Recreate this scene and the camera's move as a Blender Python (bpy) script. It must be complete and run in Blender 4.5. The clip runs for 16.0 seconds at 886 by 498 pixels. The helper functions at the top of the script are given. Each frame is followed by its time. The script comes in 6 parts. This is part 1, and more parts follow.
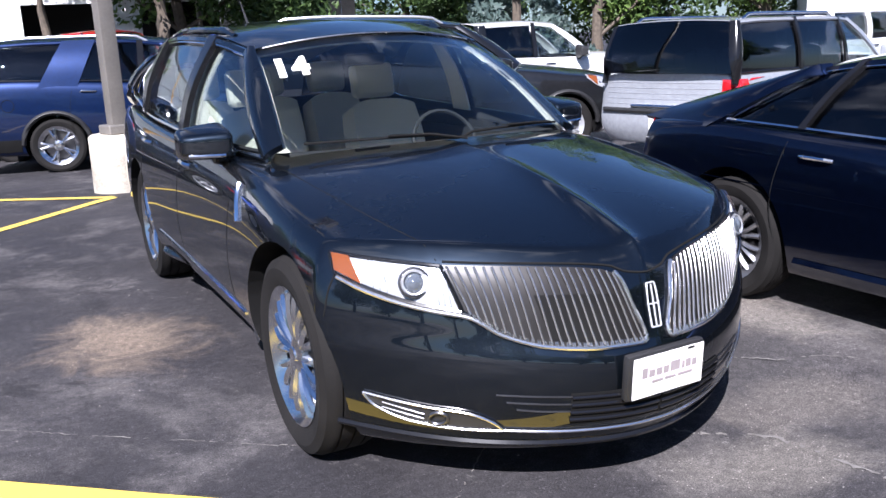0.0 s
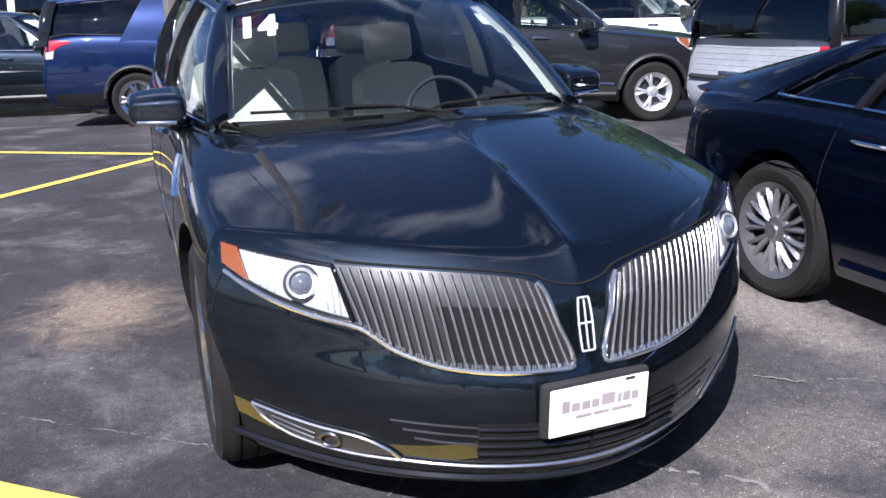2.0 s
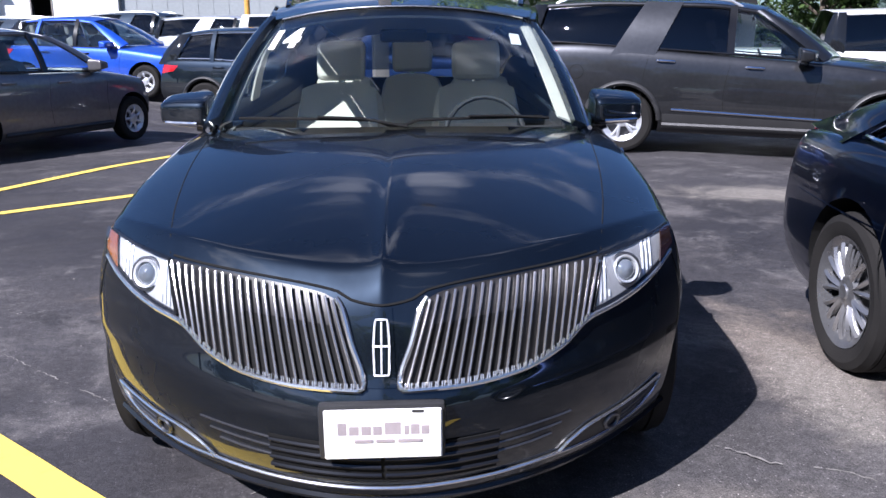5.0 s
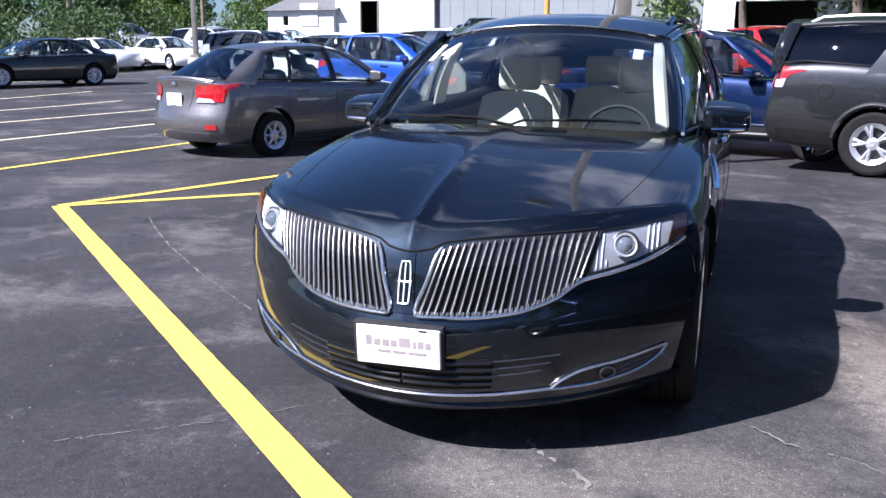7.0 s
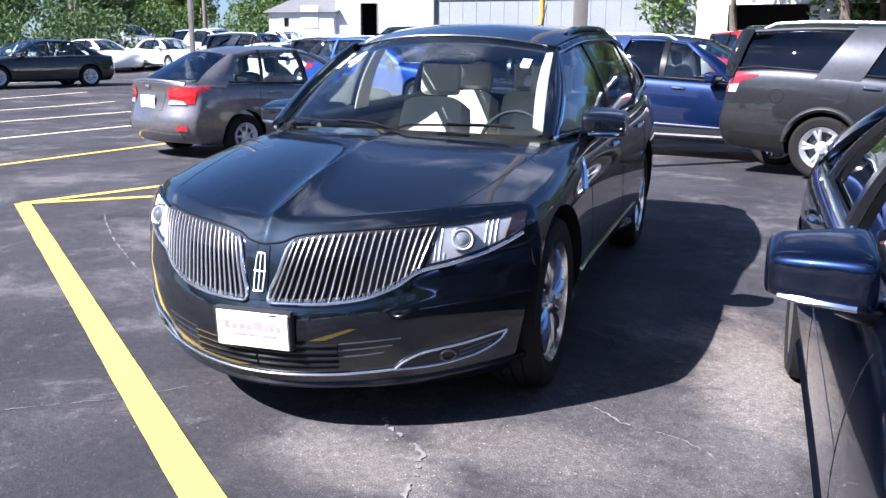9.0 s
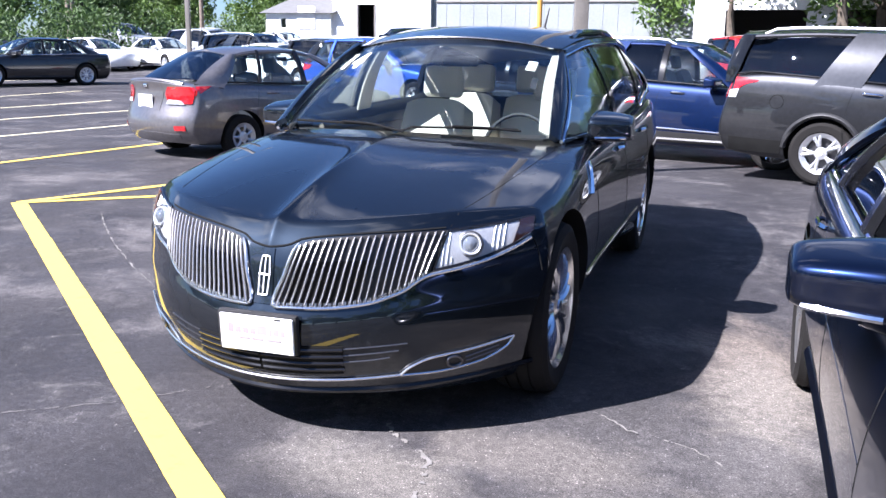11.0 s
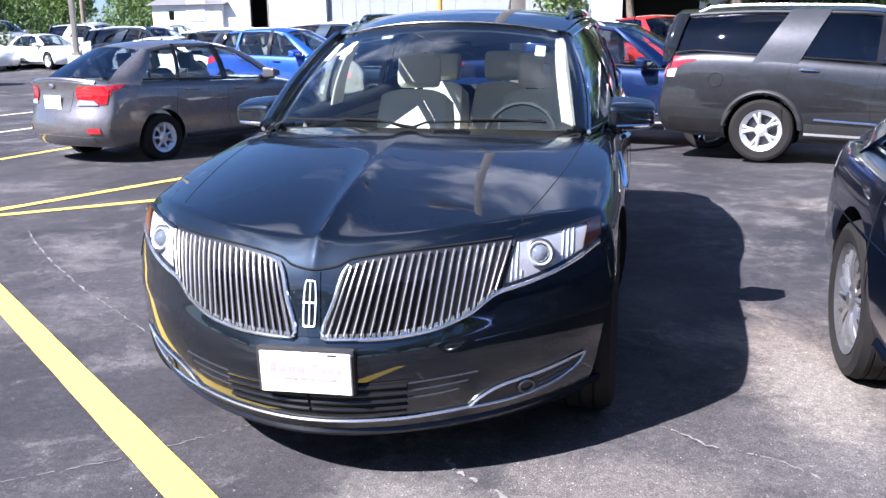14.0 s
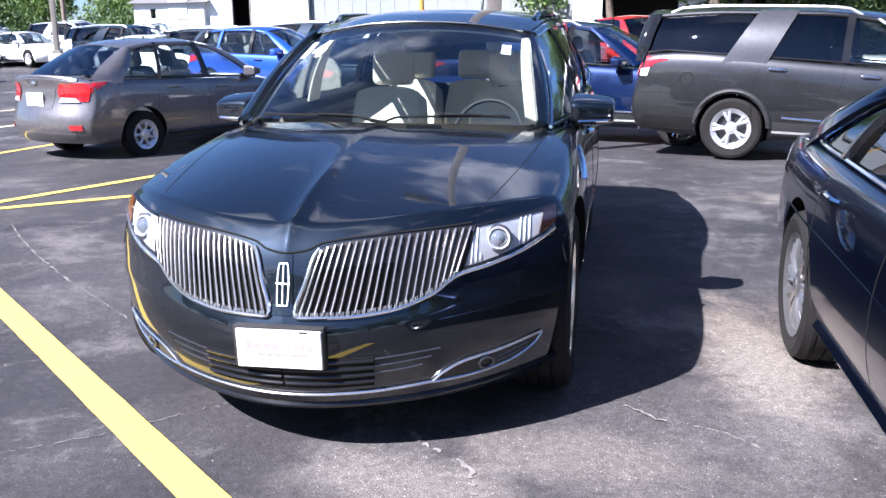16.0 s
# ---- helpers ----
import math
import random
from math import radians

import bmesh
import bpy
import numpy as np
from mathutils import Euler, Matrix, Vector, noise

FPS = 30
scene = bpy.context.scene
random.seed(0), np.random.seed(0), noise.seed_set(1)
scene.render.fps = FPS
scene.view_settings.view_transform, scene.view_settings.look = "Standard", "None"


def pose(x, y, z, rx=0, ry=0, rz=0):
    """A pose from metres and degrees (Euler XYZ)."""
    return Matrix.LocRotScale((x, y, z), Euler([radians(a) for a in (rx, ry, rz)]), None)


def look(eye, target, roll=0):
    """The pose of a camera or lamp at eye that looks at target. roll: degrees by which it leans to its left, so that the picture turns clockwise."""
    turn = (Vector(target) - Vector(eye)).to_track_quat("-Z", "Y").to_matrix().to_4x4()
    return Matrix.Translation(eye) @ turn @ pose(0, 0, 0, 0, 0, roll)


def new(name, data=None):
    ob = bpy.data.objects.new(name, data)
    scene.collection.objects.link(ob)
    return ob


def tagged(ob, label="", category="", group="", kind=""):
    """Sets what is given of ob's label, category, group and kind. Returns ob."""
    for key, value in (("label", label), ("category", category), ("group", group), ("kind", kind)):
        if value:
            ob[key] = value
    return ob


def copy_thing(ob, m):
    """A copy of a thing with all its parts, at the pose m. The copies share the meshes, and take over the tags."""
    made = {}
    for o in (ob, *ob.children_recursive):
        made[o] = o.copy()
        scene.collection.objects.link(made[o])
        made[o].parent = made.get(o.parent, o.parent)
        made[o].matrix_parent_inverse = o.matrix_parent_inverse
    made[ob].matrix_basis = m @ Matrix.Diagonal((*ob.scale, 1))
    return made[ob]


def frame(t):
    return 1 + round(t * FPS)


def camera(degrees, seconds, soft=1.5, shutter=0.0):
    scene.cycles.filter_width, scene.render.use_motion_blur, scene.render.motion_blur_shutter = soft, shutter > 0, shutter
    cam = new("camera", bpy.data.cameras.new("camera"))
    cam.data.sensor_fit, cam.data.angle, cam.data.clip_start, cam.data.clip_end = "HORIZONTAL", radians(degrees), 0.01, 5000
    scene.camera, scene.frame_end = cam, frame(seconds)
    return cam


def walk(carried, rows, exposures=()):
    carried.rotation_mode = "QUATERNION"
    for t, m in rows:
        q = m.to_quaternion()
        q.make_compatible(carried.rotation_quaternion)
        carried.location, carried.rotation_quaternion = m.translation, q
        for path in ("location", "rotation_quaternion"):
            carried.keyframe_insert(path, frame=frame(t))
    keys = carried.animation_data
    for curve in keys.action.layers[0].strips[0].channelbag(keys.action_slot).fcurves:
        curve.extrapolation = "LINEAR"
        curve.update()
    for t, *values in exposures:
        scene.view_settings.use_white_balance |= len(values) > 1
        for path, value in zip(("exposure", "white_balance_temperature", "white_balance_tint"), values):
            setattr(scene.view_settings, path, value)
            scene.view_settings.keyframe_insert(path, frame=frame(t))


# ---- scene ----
from mathutils.bvhtree import BVHTree

cam = camera(53.7, 16.0)
PATH = [
    (0, (-1.781, -2.928, 1.473), (-0.886, -1.203, 1.003), -2.4),
    (0.5, (-1.554, -2.986, 1.472), (-0.799, -1.195, 0.999), 0.7),
    (1, (-1.375, -2.979, 1.462), (-0.612, -1.196, 0.97), -1.3),
    (1.5, (-1.196, -2.849, 1.452), (-0.515, -1.046, 0.921), 0.2),
    (2, (-1.054, -2.789, 1.455), (-0.411, -0.976, 0.906), -1.8),
    (2.5, (-0.854, -2.83, 1.45), (-0.375, -0.959, 0.932), -0.9),
    (3, (-0.649, -2.855, 1.438), (-0.225, -0.981, 0.884), 0.9),
    (3.5, (-0.473, -2.758, 1.425), (-0.134, -0.868, 0.867), 2.1),
    (6, (0.589, -3.196, 1.398), (0.267, -1.269, 0.972), -0.8),
    (6.5, (0.82, -3.314, 1.4), (0.283, -1.438, 0.959), 0.4),
    (7, (1.033, -3.505, 1.387), (0.395, -1.662, 0.941), 0.2),
    (7.5, (1.217, -3.603, 1.419), (0.566, -1.759, 0.999), 0.4),
    (8, (1.465, -3.612, 1.414), (0.905, -1.74, 0.987), 1.6),
    (8.5, (1.629, -3.615, 1.43), (0.934, -1.798, 0.969), 1.3),
    (9, (1.668, -3.597, 1.428), (1.013, -1.76, 0.985), 0.4),
    (11.5, (1.551, -3.555, 1.426), (0.914, -1.71, 0.988), 1.2),
    (12, (1.356, -3.514, 1.424), (0.812, -1.64, 0.985), -0.8),
    (12.5, (1.235, -3.439, 1.416), (0.672, -1.575, 0.96), 0.9),
    (13, (1.186, -3.334, 1.417), (0.602, -1.474, 0.971), 0.3),
    (13.5, (1.092, -3.314, 1.419), (0.639, -1.421, 0.959), -0.5),
    (14, (0.963, -3.34, 1.419), (0.541, -1.441, 0.955), -0.7),
    (14.5, (0.899, -3.349, 1.417), (0.567, -1.436, 0.937), -0.8),
    (15, (0.927, -3.397, 1.42), (0.609, -1.475, 0.969), 0.5),
    (15.5, (1.028, -3.473, 1.419), (0.698, -1.565, 0.918), -0.7),
    (16, (1.07, -3.53, 1.418), (0.685, -1.624, 0.952), -0.5),
]
walk(cam, [(t, look(eye, target, roll)) for t, eye, target, roll in PATH],
     exposures=[(0.0, 1.36, 5750, 20), (3.5, 1.25, 5750, 20), (6.0, 1.42, 5650, 20), (8.0, 1.52, 5650, 20), (9.0, 1.82, 5700, 20), (13.0, 2.03, 5750, 20), (16.0, 2.03, 5750, 20)])

# ---------- world, sun, exposure ----------
SUN = Vector((-0.70, -0.81, 1.0)).normalized()
world = bpy.data.worlds.new("sky")
scene.world = world
world.use_nodes = True
wn, wl = world.node_tree.nodes, world.node_tree.links
sky = wn.new("ShaderNodeTexSky")
sky.sky_type, sky.sun_disc = "NISHITA", False
sky.sun_elevation = math.asin(SUN.z)
sky.sun_rotation = math.atan2(SUN.x, SUN.y)
sky.air_density, sky.dust_density, sky.ozone_density = 1.0, 0.3, 3.0
wc = wn.new("ShaderNodeTexCoord")
wmap = wn.new("ShaderNodeMapping")
wmap.inputs["Scale"].default_value = (1.0, 1.0, 2.6)
cloud = wn.new("ShaderNodeTexNoise")
cloud.inputs["Scale"].default_value, cloud.inputs["Detail"].default_value = 2.1, 5.0
cloud.inputs["Roughness"].default_value = 0.55
cramp = wn.new("ShaderNodeValToRGB")
cramp.color_ramp.elements[0].position, cramp.color_ramp.elements[1].position = 0.545, 0.72
cramp.color_ramp.interpolation = "EASE"
wmix = wn.new("ShaderNodeMixRGB")
wmix.inputs[2].default_value = (9.0, 9.2, 9.6, 1)
wl.new(wc.outputs["Generated"], wmap.inputs[0])
wl.new(wmap.outputs[0], cloud.inputs["Vector"])
wl.new(cloud.outputs["Fac"], cramp.inputs[0])
wl.new(cramp.outputs[0], wmix.inputs[0])
tone = wn.new("ShaderNodeVectorMath")
tone.operation = "MULTIPLY"
tone.inputs[1].default_value = (0.56, 0.68, 0.82)
wl.new(sky.outputs[0], tone.inputs[0])
wl.new(tone.outputs[0], wmix.inputs[1])
wl.new(wmix.outputs[0], wn["Background"].inputs[0])
wn["Background"].inputs[1].default_value = 0.05

sun_data = bpy.data.lights.new("sun", "SUN")
sun_data.energy, sun_data.angle, sun_data.color = 5.0, radians(0.53), (1.0, 0.95, 0.87)
sun_lamp = new("sun", sun_data)
sun_lamp.matrix_world = look(SUN * 60, (0, 0, 0))


# ---------- materials ----------
def node_mat(name):
    m = bpy.data.materials.new(name)
    m.use_nodes = True
    return m, m.node_tree.nodes, m.node_tree.links, m.node_tree.nodes["Principled BSDF"]


def mat(name, col, rough=0.5, metal=0.0, var=0.15, scale=6.0, bump=0.0, bscale=80.0, coat=0.0, spec=0.5, fine=0.06, ior=1.62):
    """A surface with large soft variation, fine grain and an optional relief."""
    m, n, l, p = node_mat(name)
    tc = n.new("ShaderNodeTexCoord")
    big, small = n.new("ShaderNodeTexNoise"), n.new("ShaderNodeTexNoise")
    big.inputs["Scale"].default_value, small.inputs["Scale"].default_value = scale, scale * 14
    big.inputs["Detail"].default_value = 5
    l.new(tc.outputs["Object"], big.inputs["Vector"])
    l.new(tc.outputs["Object"], small.inputs["Vector"])
    mr, ms = n.new("ShaderNodeMapRange"), n.new("ShaderNodeMapRange")
    mr.inputs[1].default_value, mr.inputs[2].default_value = 0.3, 0.7
    mr.inputs[3].default_value, mr.inputs[4].default_value = 1 - var, 1 + var
    ms.inputs[1].default_value, ms.inputs[2].default_value = 0.3, 0.7
    ms.inputs[3].default_value, ms.inputs[4].default_value = 1 - fine, 1 + fine
    l.new(big.outputs["Fac"], mr.inputs[0])
    l.new(small.outputs["Fac"], ms.inputs[0])
    mu = n.new("ShaderNodeMath")
    mu.operation = "MULTIPLY"
    l.new(mr.outputs[0], mu.inputs[0])
    l.new(ms.outputs[0], mu.inputs[1])
    vm = n.new("ShaderNodeVectorMath")
    vm.operation = "SCALE"
    vm.inputs[0].default_value = col
    l.new(mu.outputs[0], vm.inputs["Scale"])
    l.new(vm.outputs[0], p.inputs["Base Color"])
    rr = n.new("ShaderNodeMapRange")
    rr.inputs[3].default_value, rr.inputs[4].default_value = max(0.02, rough * 0.85), min(1, rough * 1.15)
    l.new(big.outputs["Fac"], rr.inputs[0])
    l.new(rr.outputs[0], p.inputs["Roughness"])
    p.inputs["Metallic"].default_value = metal
    p.inputs["Specular IOR Level"].default_value = spec
    p.inputs["Coat Weight"].default_value = coat
    p.inputs["Coat Roughness"].default_value = 0.02
    p.inputs["Coat IOR"].default_value = ior
    if bump:
        bt, bn = n.new("ShaderNodeTexNoise"), n.new("ShaderNodeBump")
        bt.inputs["Scale"].default_value, bt.inputs["Detail"].default_value = bscale, 4
        l.new(tc.outputs["Object"], bt.inputs["Vector"])
        l.new(bt.outputs["Fac"], bn.inputs["Height"])
        bn.inputs["Strength"].default_value, bn.inputs["Distance"].default_value = bump, 0.01
        l.new(bn.outputs[0], p.inputs["Normal"])
    return m


def paint(name, col, metal=0.35, rough=0.38, spec=0.3, ior=1.62):
    return mat(name, col, rough, metal, var=0.05, scale=1.5, coat=1.0, fine=0.1, spec=spec, ior=ior)


def pane_mat(name, tint, gloss=0.04, rough=0.01):
    """Tinted glazing: clear through the tint, mirror-like by its index."""
    m, n, l, p = node_mat(name)
    n.remove(p)
    tr, gl, mx, fr = n.new("ShaderNodeBsdfTransparent"), n.new("ShaderNodeBsdfGlossy"), n.new("ShaderNodeMixShader"), n.new("ShaderNodeLayerWeight")
    tr.inputs[0].default_value = (*tint, 1)
    gl.inputs["Roughness"].default_value = rough
    gl.inputs["Color"].default_value = (0.95, 0.97, 1, 1)
    fr.inputs["Blend"].default_value = 0.5
    pw, ad = n.new("ShaderNodeMath"), n.new("ShaderNodeMath")
    pw.operation, ad.operation = "POWER", "MULTIPLY_ADD"
    pw.inputs[1].default_value = 4.0
    ad.inputs[1].default_value, ad.inputs[2].default_value = 0.85, gloss
    l.new(fr.outputs["Facing"], pw.inputs[0])
    l.new(pw.outputs[0], ad.inputs[0])
    l.new(ad.outputs[0], mx.inputs[0])
    l.new(tr.outputs[0], mx.inputs[1])
    l.new(gl.outputs[0], mx.inputs[2])
    l.new(mx.outputs[0], n["Material Output"].inputs[0])
    return m


BLACK_PAINT = paint("black_paint", (0.0075, 0.0115, 0.0175), 0.9, 0.46, 0.3, 1.66)
NAVY_PAINT = paint("navy_paint", (0.0045, 0.0095, 0.031), 0.9, 0.3, 0.2, 1.5)
BLUE_PAINT = paint("blue_paint", (0.0012, 0.0095, 0.046), 0.5, 0.4, 0.2, 1.45)
BRIGHT_BLUE_PAINT = paint("bright_blue_paint", (0.012, 0.06, 0.38), 0.3)
CHARCOAL_PAINT = paint("charcoal_paint", (0.025, 0.026, 0.029), 0.7, 0.38, 0.2, 1.5)
GREY_PAINT = paint("grey_paint", (0.165, 0.158, 0.163), 0.7, 0.36, 0.3, 1.5)
SILVER_PAINT = paint("silver_paint", (0.32, 0.335, 0.36), 0.2, 0.42)
WHITE_PAINT = paint("white_paint", (0.78, 0.78, 0.76), 0.0, 0.35)
RED_PAINT = paint("red_paint", (0.40, 0.015, 0.015), 0.1)
CHROME = mat("chrome", (0.82, 0.83, 0.85), 0.07, 1.0, var=0.03)
GRILLE_CHROME = mat("satin_chrome", (0.74, 0.73, 0.72), 0.2, 0.95, var=0.04)
BAR_CHROME = mat("grille_bar_nickel", (0.50, 0.475, 0.46), 0.24, 0.9, var=0.06)
BADGE_METAL = mat("brushed_badge_metal", (0.88, 0.88, 0.89), 0.38, 0.6, var=0.03)
GRILLE_BACK = mat("grille_shutter_grey", (0.018, 0.0165, 0.016), 0.4, 0.2, var=0.12, scale=9)
ALLOY = mat("polished_alloy", (0.72, 0.73, 0.75), 0.2, 1.0, var=0.06)
DARK_ALLOY = mat("dark_alloy", (0.16, 0.16, 0.17), 0.3, 0.9, var=0.1)
SILVER_RIM = mat("silver_rim", (0.62, 0.63, 0.65), 0.32, 0.7, var=0.06)
RUBBER = mat("tyre_rubber", (0.0105, 0.0097, 0.0092), 0.85, var=0.25, bump=0.15, bscale=160, spec=0.25)
PLASTIC = mat("black_plastic", (0.022, 0.022, 0.023), 0.5, var=0.1, bump=0.1, bscale=300)
GLOSS_BLACK = mat("gloss_black", (0.008, 0.008, 0.009), 0.15, var=0.05)
UNDERBODY = mat("underbody", (0.012, 0.012, 0.012), 0.9, spec=0.08)
LEATHER = mat("cream_leather", (0.64, 0.60, 0.51), 0.5, var=0.06, scale=4, bump=0.2, bscale=220)
CLOTH_GREY = mat("grey_cloth", (0.16, 0.155, 0.15), 0.9, var=0.1)
CREAM_TRIM = mat("cream_trim", (0.54, 0.51, 0.44), 0.7, var=0.06)
DASH = mat("dash_vinyl", (0.014, 0.0145, 0.016), 0.75, var=0.1, bump=0.15, bscale=260)
LAMP_SILVER = mat("lamp_reflector", (0.85, 0.86, 0.88), 0.3, 0.7, var=0.05, scale=20)
LAMP_WHITE = mat("lamp_housing", (0.50, 0.51, 0.53), 0.3, 0.4, var=0.12, scale=25)
PROJECTOR = mat("projector_glass", (0.16, 0.18, 0.21), 0.06, 0.3, coat=1)
# amber lens on the side away from the sun, its shade put into the colour
SHADED_AMBER = mat("shaded_amber_lens", (0.022, 0.010, 0.008), 0.12, var=0.1, coat=1)
AMBER = mat("amber_lens", (0.20, 0.055, 0.009), 0.12, var=0.1, coat=1)
RED_LENS = mat("red_lens", (0.42, 0.010, 0.014), 0.12, var=0.35, scale=20, coat=1)
WHITE_SHEET = mat("white_sheet", (0.82, 0.81, 0.78), 0.5, var=0.03)
# ink colour paled towards a plate washed out by glare
INK = mat("glare_paled_ink", (0.30, 0.26, 0.27), 0.6)
STICKER_WHITE = mat("sticker_white", (0.86, 0.85, 0.78), 0.5, var=0.05)
WINDSHIELD = pane_mat("windshield_glass", (0.93, 0.965, 0.96), 0.02)
REAR_PANE = pane_mat("rear_glass", (0.42, 0.46, 0.5), 0.05)
CLEAR_PANE = pane_mat("side_glass", (0.86, 0.90, 0.89), 0.04)
PRIVACY = pane_mat("privacy_glass", (0.26, 0.27, 0.29), 0.05)
LAMP_LENS = pane_mat("lamp_lens", (0.95, 0.96, 0.97), 0.03)


# ---------- mesh helpers ----------
def curve(pts):
    """A smooth function through (key, value) pairs, flat in its tangents at local extremes."""
    xs, ys = [p[0] for p in pts], [p[1] for p in pts]
    n = len(xs)
    d = [(ys[i + 1] - ys[i]) / (xs[i + 1] - xs[i]) for i in range(n - 1)]
    m = [d[0]] + [0 if d[i - 1] * d[i] <= 0 else 2 * d[i - 1] * d[i] / (d[i - 1] + d[i]) for i in range(1, n - 1)] + [d[-1]]

    def f(x):
        if x <= xs[0]:
            return ys[0]
        if x >= xs[-1]:
            return ys[-1]
        i = 0
        while x > xs[i + 1]:
            i += 1
        h = xs[i + 1] - xs[i]
        t = (x - xs[i]) / h
        return ((1 + 2 * t) * (1 - t) ** 2) * ys[i] + t * (1 - t) ** 2 * h * m[i] + t * t * (3 - 2 * t) * ys[i + 1] + t * t * (t - 1) * h * m[i + 1]
    return f


def smooth01(a, b, x):
    t = min(1, max(0, (x - a) / (b - a)))
    return t * t * (3 - 2 * t)


def mesh_of(bm, name, angle=35):
    bmesh.ops.recalc_face_normals(bm, faces=bm.faces)
    me = bpy.data.meshes.new(name)
    bm.to_mesh(me)
    bm.free()
    me.shade_smooth()
    me.set_sharp_from_angle(angle=radians(angle))
    return me


def part(name, bm, material, parent, label="", angle=35):
    """One mesh object under a thing or a part, from a bmesh or a mesh."""
    me = mesh_of(bm, name, angle) if isinstance(bm, bmesh.types.BMesh) else bm
    if not me.materials:
        me.materials.append(material)
    ob = new(name, me)
    ob.parent = parent
    if label:
        ob["label"] = label
    return ob


def thing(name, m, label, category, group="", kind=""):
    ob = new(name)
    ob.empty_display_size = 0.2
    ob.matrix_world = m
    return tagged(ob, label, category, group, kind)


def grid_bm(f, nu, nv, thick=0.0, bm=None):
    """A sheet f(u, v) over the unit square; thick: metres of depth, laid behind the sheet along its normals."""
    own = bm is None
    bm = bm or bmesh.new()
    rows = [[Vector(f(i / nu, j / nv)) for j in range(nv + 1)] for i in range(nu + 1)]
    front = [[bm.verts.new(p) for p in r] for r in rows]
    for i in range(nu):
        for j in range(nv):
            bm.faces.new((front[i][j], front[i + 1][j], front[i + 1][j + 1], front[i][j + 1]))
    if thick:
        def nrm(i, j):
            a = rows[min(i + 1, nu)][j] - rows[max(i - 1, 0)][j]
            b = rows[i][min(j + 1, nv)] - rows[i][max(j - 1, 0)]
            c = a.cross(b)
            return c.normalized() if c.length > 1e-12 else Vector((0, 0, 1))
        back = [[bm.verts.new(rows[i][j] - nrm(i, j) * thick) for j in range(nv + 1)] for i in range(nu + 1)]
        for i in range(nu):
            for j in range(nv):
                bm.faces.new((back[i][j], back[i][j + 1], back[i + 1][j + 1], back[i + 1][j]))
        ring = [(i, 0) for i in range(nu)] + [(nu, j) for j in range(nv)] + [(i, nv) for i in range(nu, 0, -1)] + [(0, j) for j in range(nv, 0, -1)]
        for k in range(len(ring)):
            (a, b), (c, d) = ring[k], ring[(k + 1) % len(ring)]
            bm.faces.new((front[a][b], back[a][b], back[c][d], front[c][d]))
    return bm


def tube_bm(pts, r, seg=8, bm=None, flat=1.0, closed=False):
    """A tube along points; r a number or one for each point; flat squeezes it along its second axis."""
    bm = bm or bmesh.new()
    pts = [Vector(p) for p in pts]
    n = len(pts)
    rings = []
    up = Vector((0, 0, 1))
    for i, p in enumerate(pts):
        if closed:
            t = pts[(i + 1) % n] - pts[i - 1]
        else:
            t = pts[min(i + 1, n - 1)] - pts[max(i - 1, 0)]
        t = t.normalized() if t.length > 1e-9 else Vector((0, 1, 0))
        a = t.cross(up)
        if a.length < 0.05:
            a = t.cross(Vector((1, 0, 0)))
        a.normalize()
        b = t.cross(a)
        rr = r[i] if isinstance(r, (list, tuple)) else r
        rings.append([bm.verts.new(p + a * math.cos(2 * math.pi * k / seg) * rr * flat + b * math.sin(2 * math.pi * k / seg) * rr) for k in range(seg)])
    for i in range(n if closed else n - 1):
        q, s = rings[i], rings[(i + 1) % n]
        for k in range(seg):
            bm.faces.new((q[k], q[(k + 1) % seg], s[(k + 1) % seg], s[k]))
    if not closed:
        bm.faces.new(rings[0])
        bm.faces.new(list(reversed(rings[-1])))
    return bm


def rbox_bm(sx, sy, sz, bevel=0.02, seg=2, m=None, bm=None):
    """A box of that size about its centre with rounded edges."""
    t = bmesh.new()
    bmesh.ops.create_cube(t, size=1.0, matrix=Matrix.Diagonal((sx, sy, sz, 1)))
    if bevel:
        bmesh.ops.bevel(t, geom=t.edges[:], offset=bevel, segments=seg, affect="EDGES", profile=0.6)
    if m is not None:
        bmesh.ops.transform(t, matrix=m, verts=t.verts)
    if bm is None:
        return t
    me = bpy.data.meshes.new("scratch")
    t.to_mesh(me)
    t.free()
    bm.from_mesh(me)
    bpy.data.meshes.remove(me)
    return bm


def lathe_bm(profile, seg=48, bm=None, start=0.0, axis="X"):
    """A profile of (radius, offset) turned round the x axis."""
    bm = bm or bmesh.new()
    rings = []
    for k in range(seg):
        a = start + 2 * math.pi * k / seg
        if axis == "X":
            rings.append([bm.verts.new((o, r * math.cos(a), r * math.sin(a))) for r, o in profile])
        else:
            rings.append([bm.verts.new((r * math.cos(a), r * math.sin(a), o)) for r, o in profile])
    for k in range(seg):
        q, s = rings[k], rings[(k + 1) % seg]
        for j in range(len(profile) - 1):
            bm.faces.new((q[j], q[j + 1], s[j + 1], s[j]))
    return bm


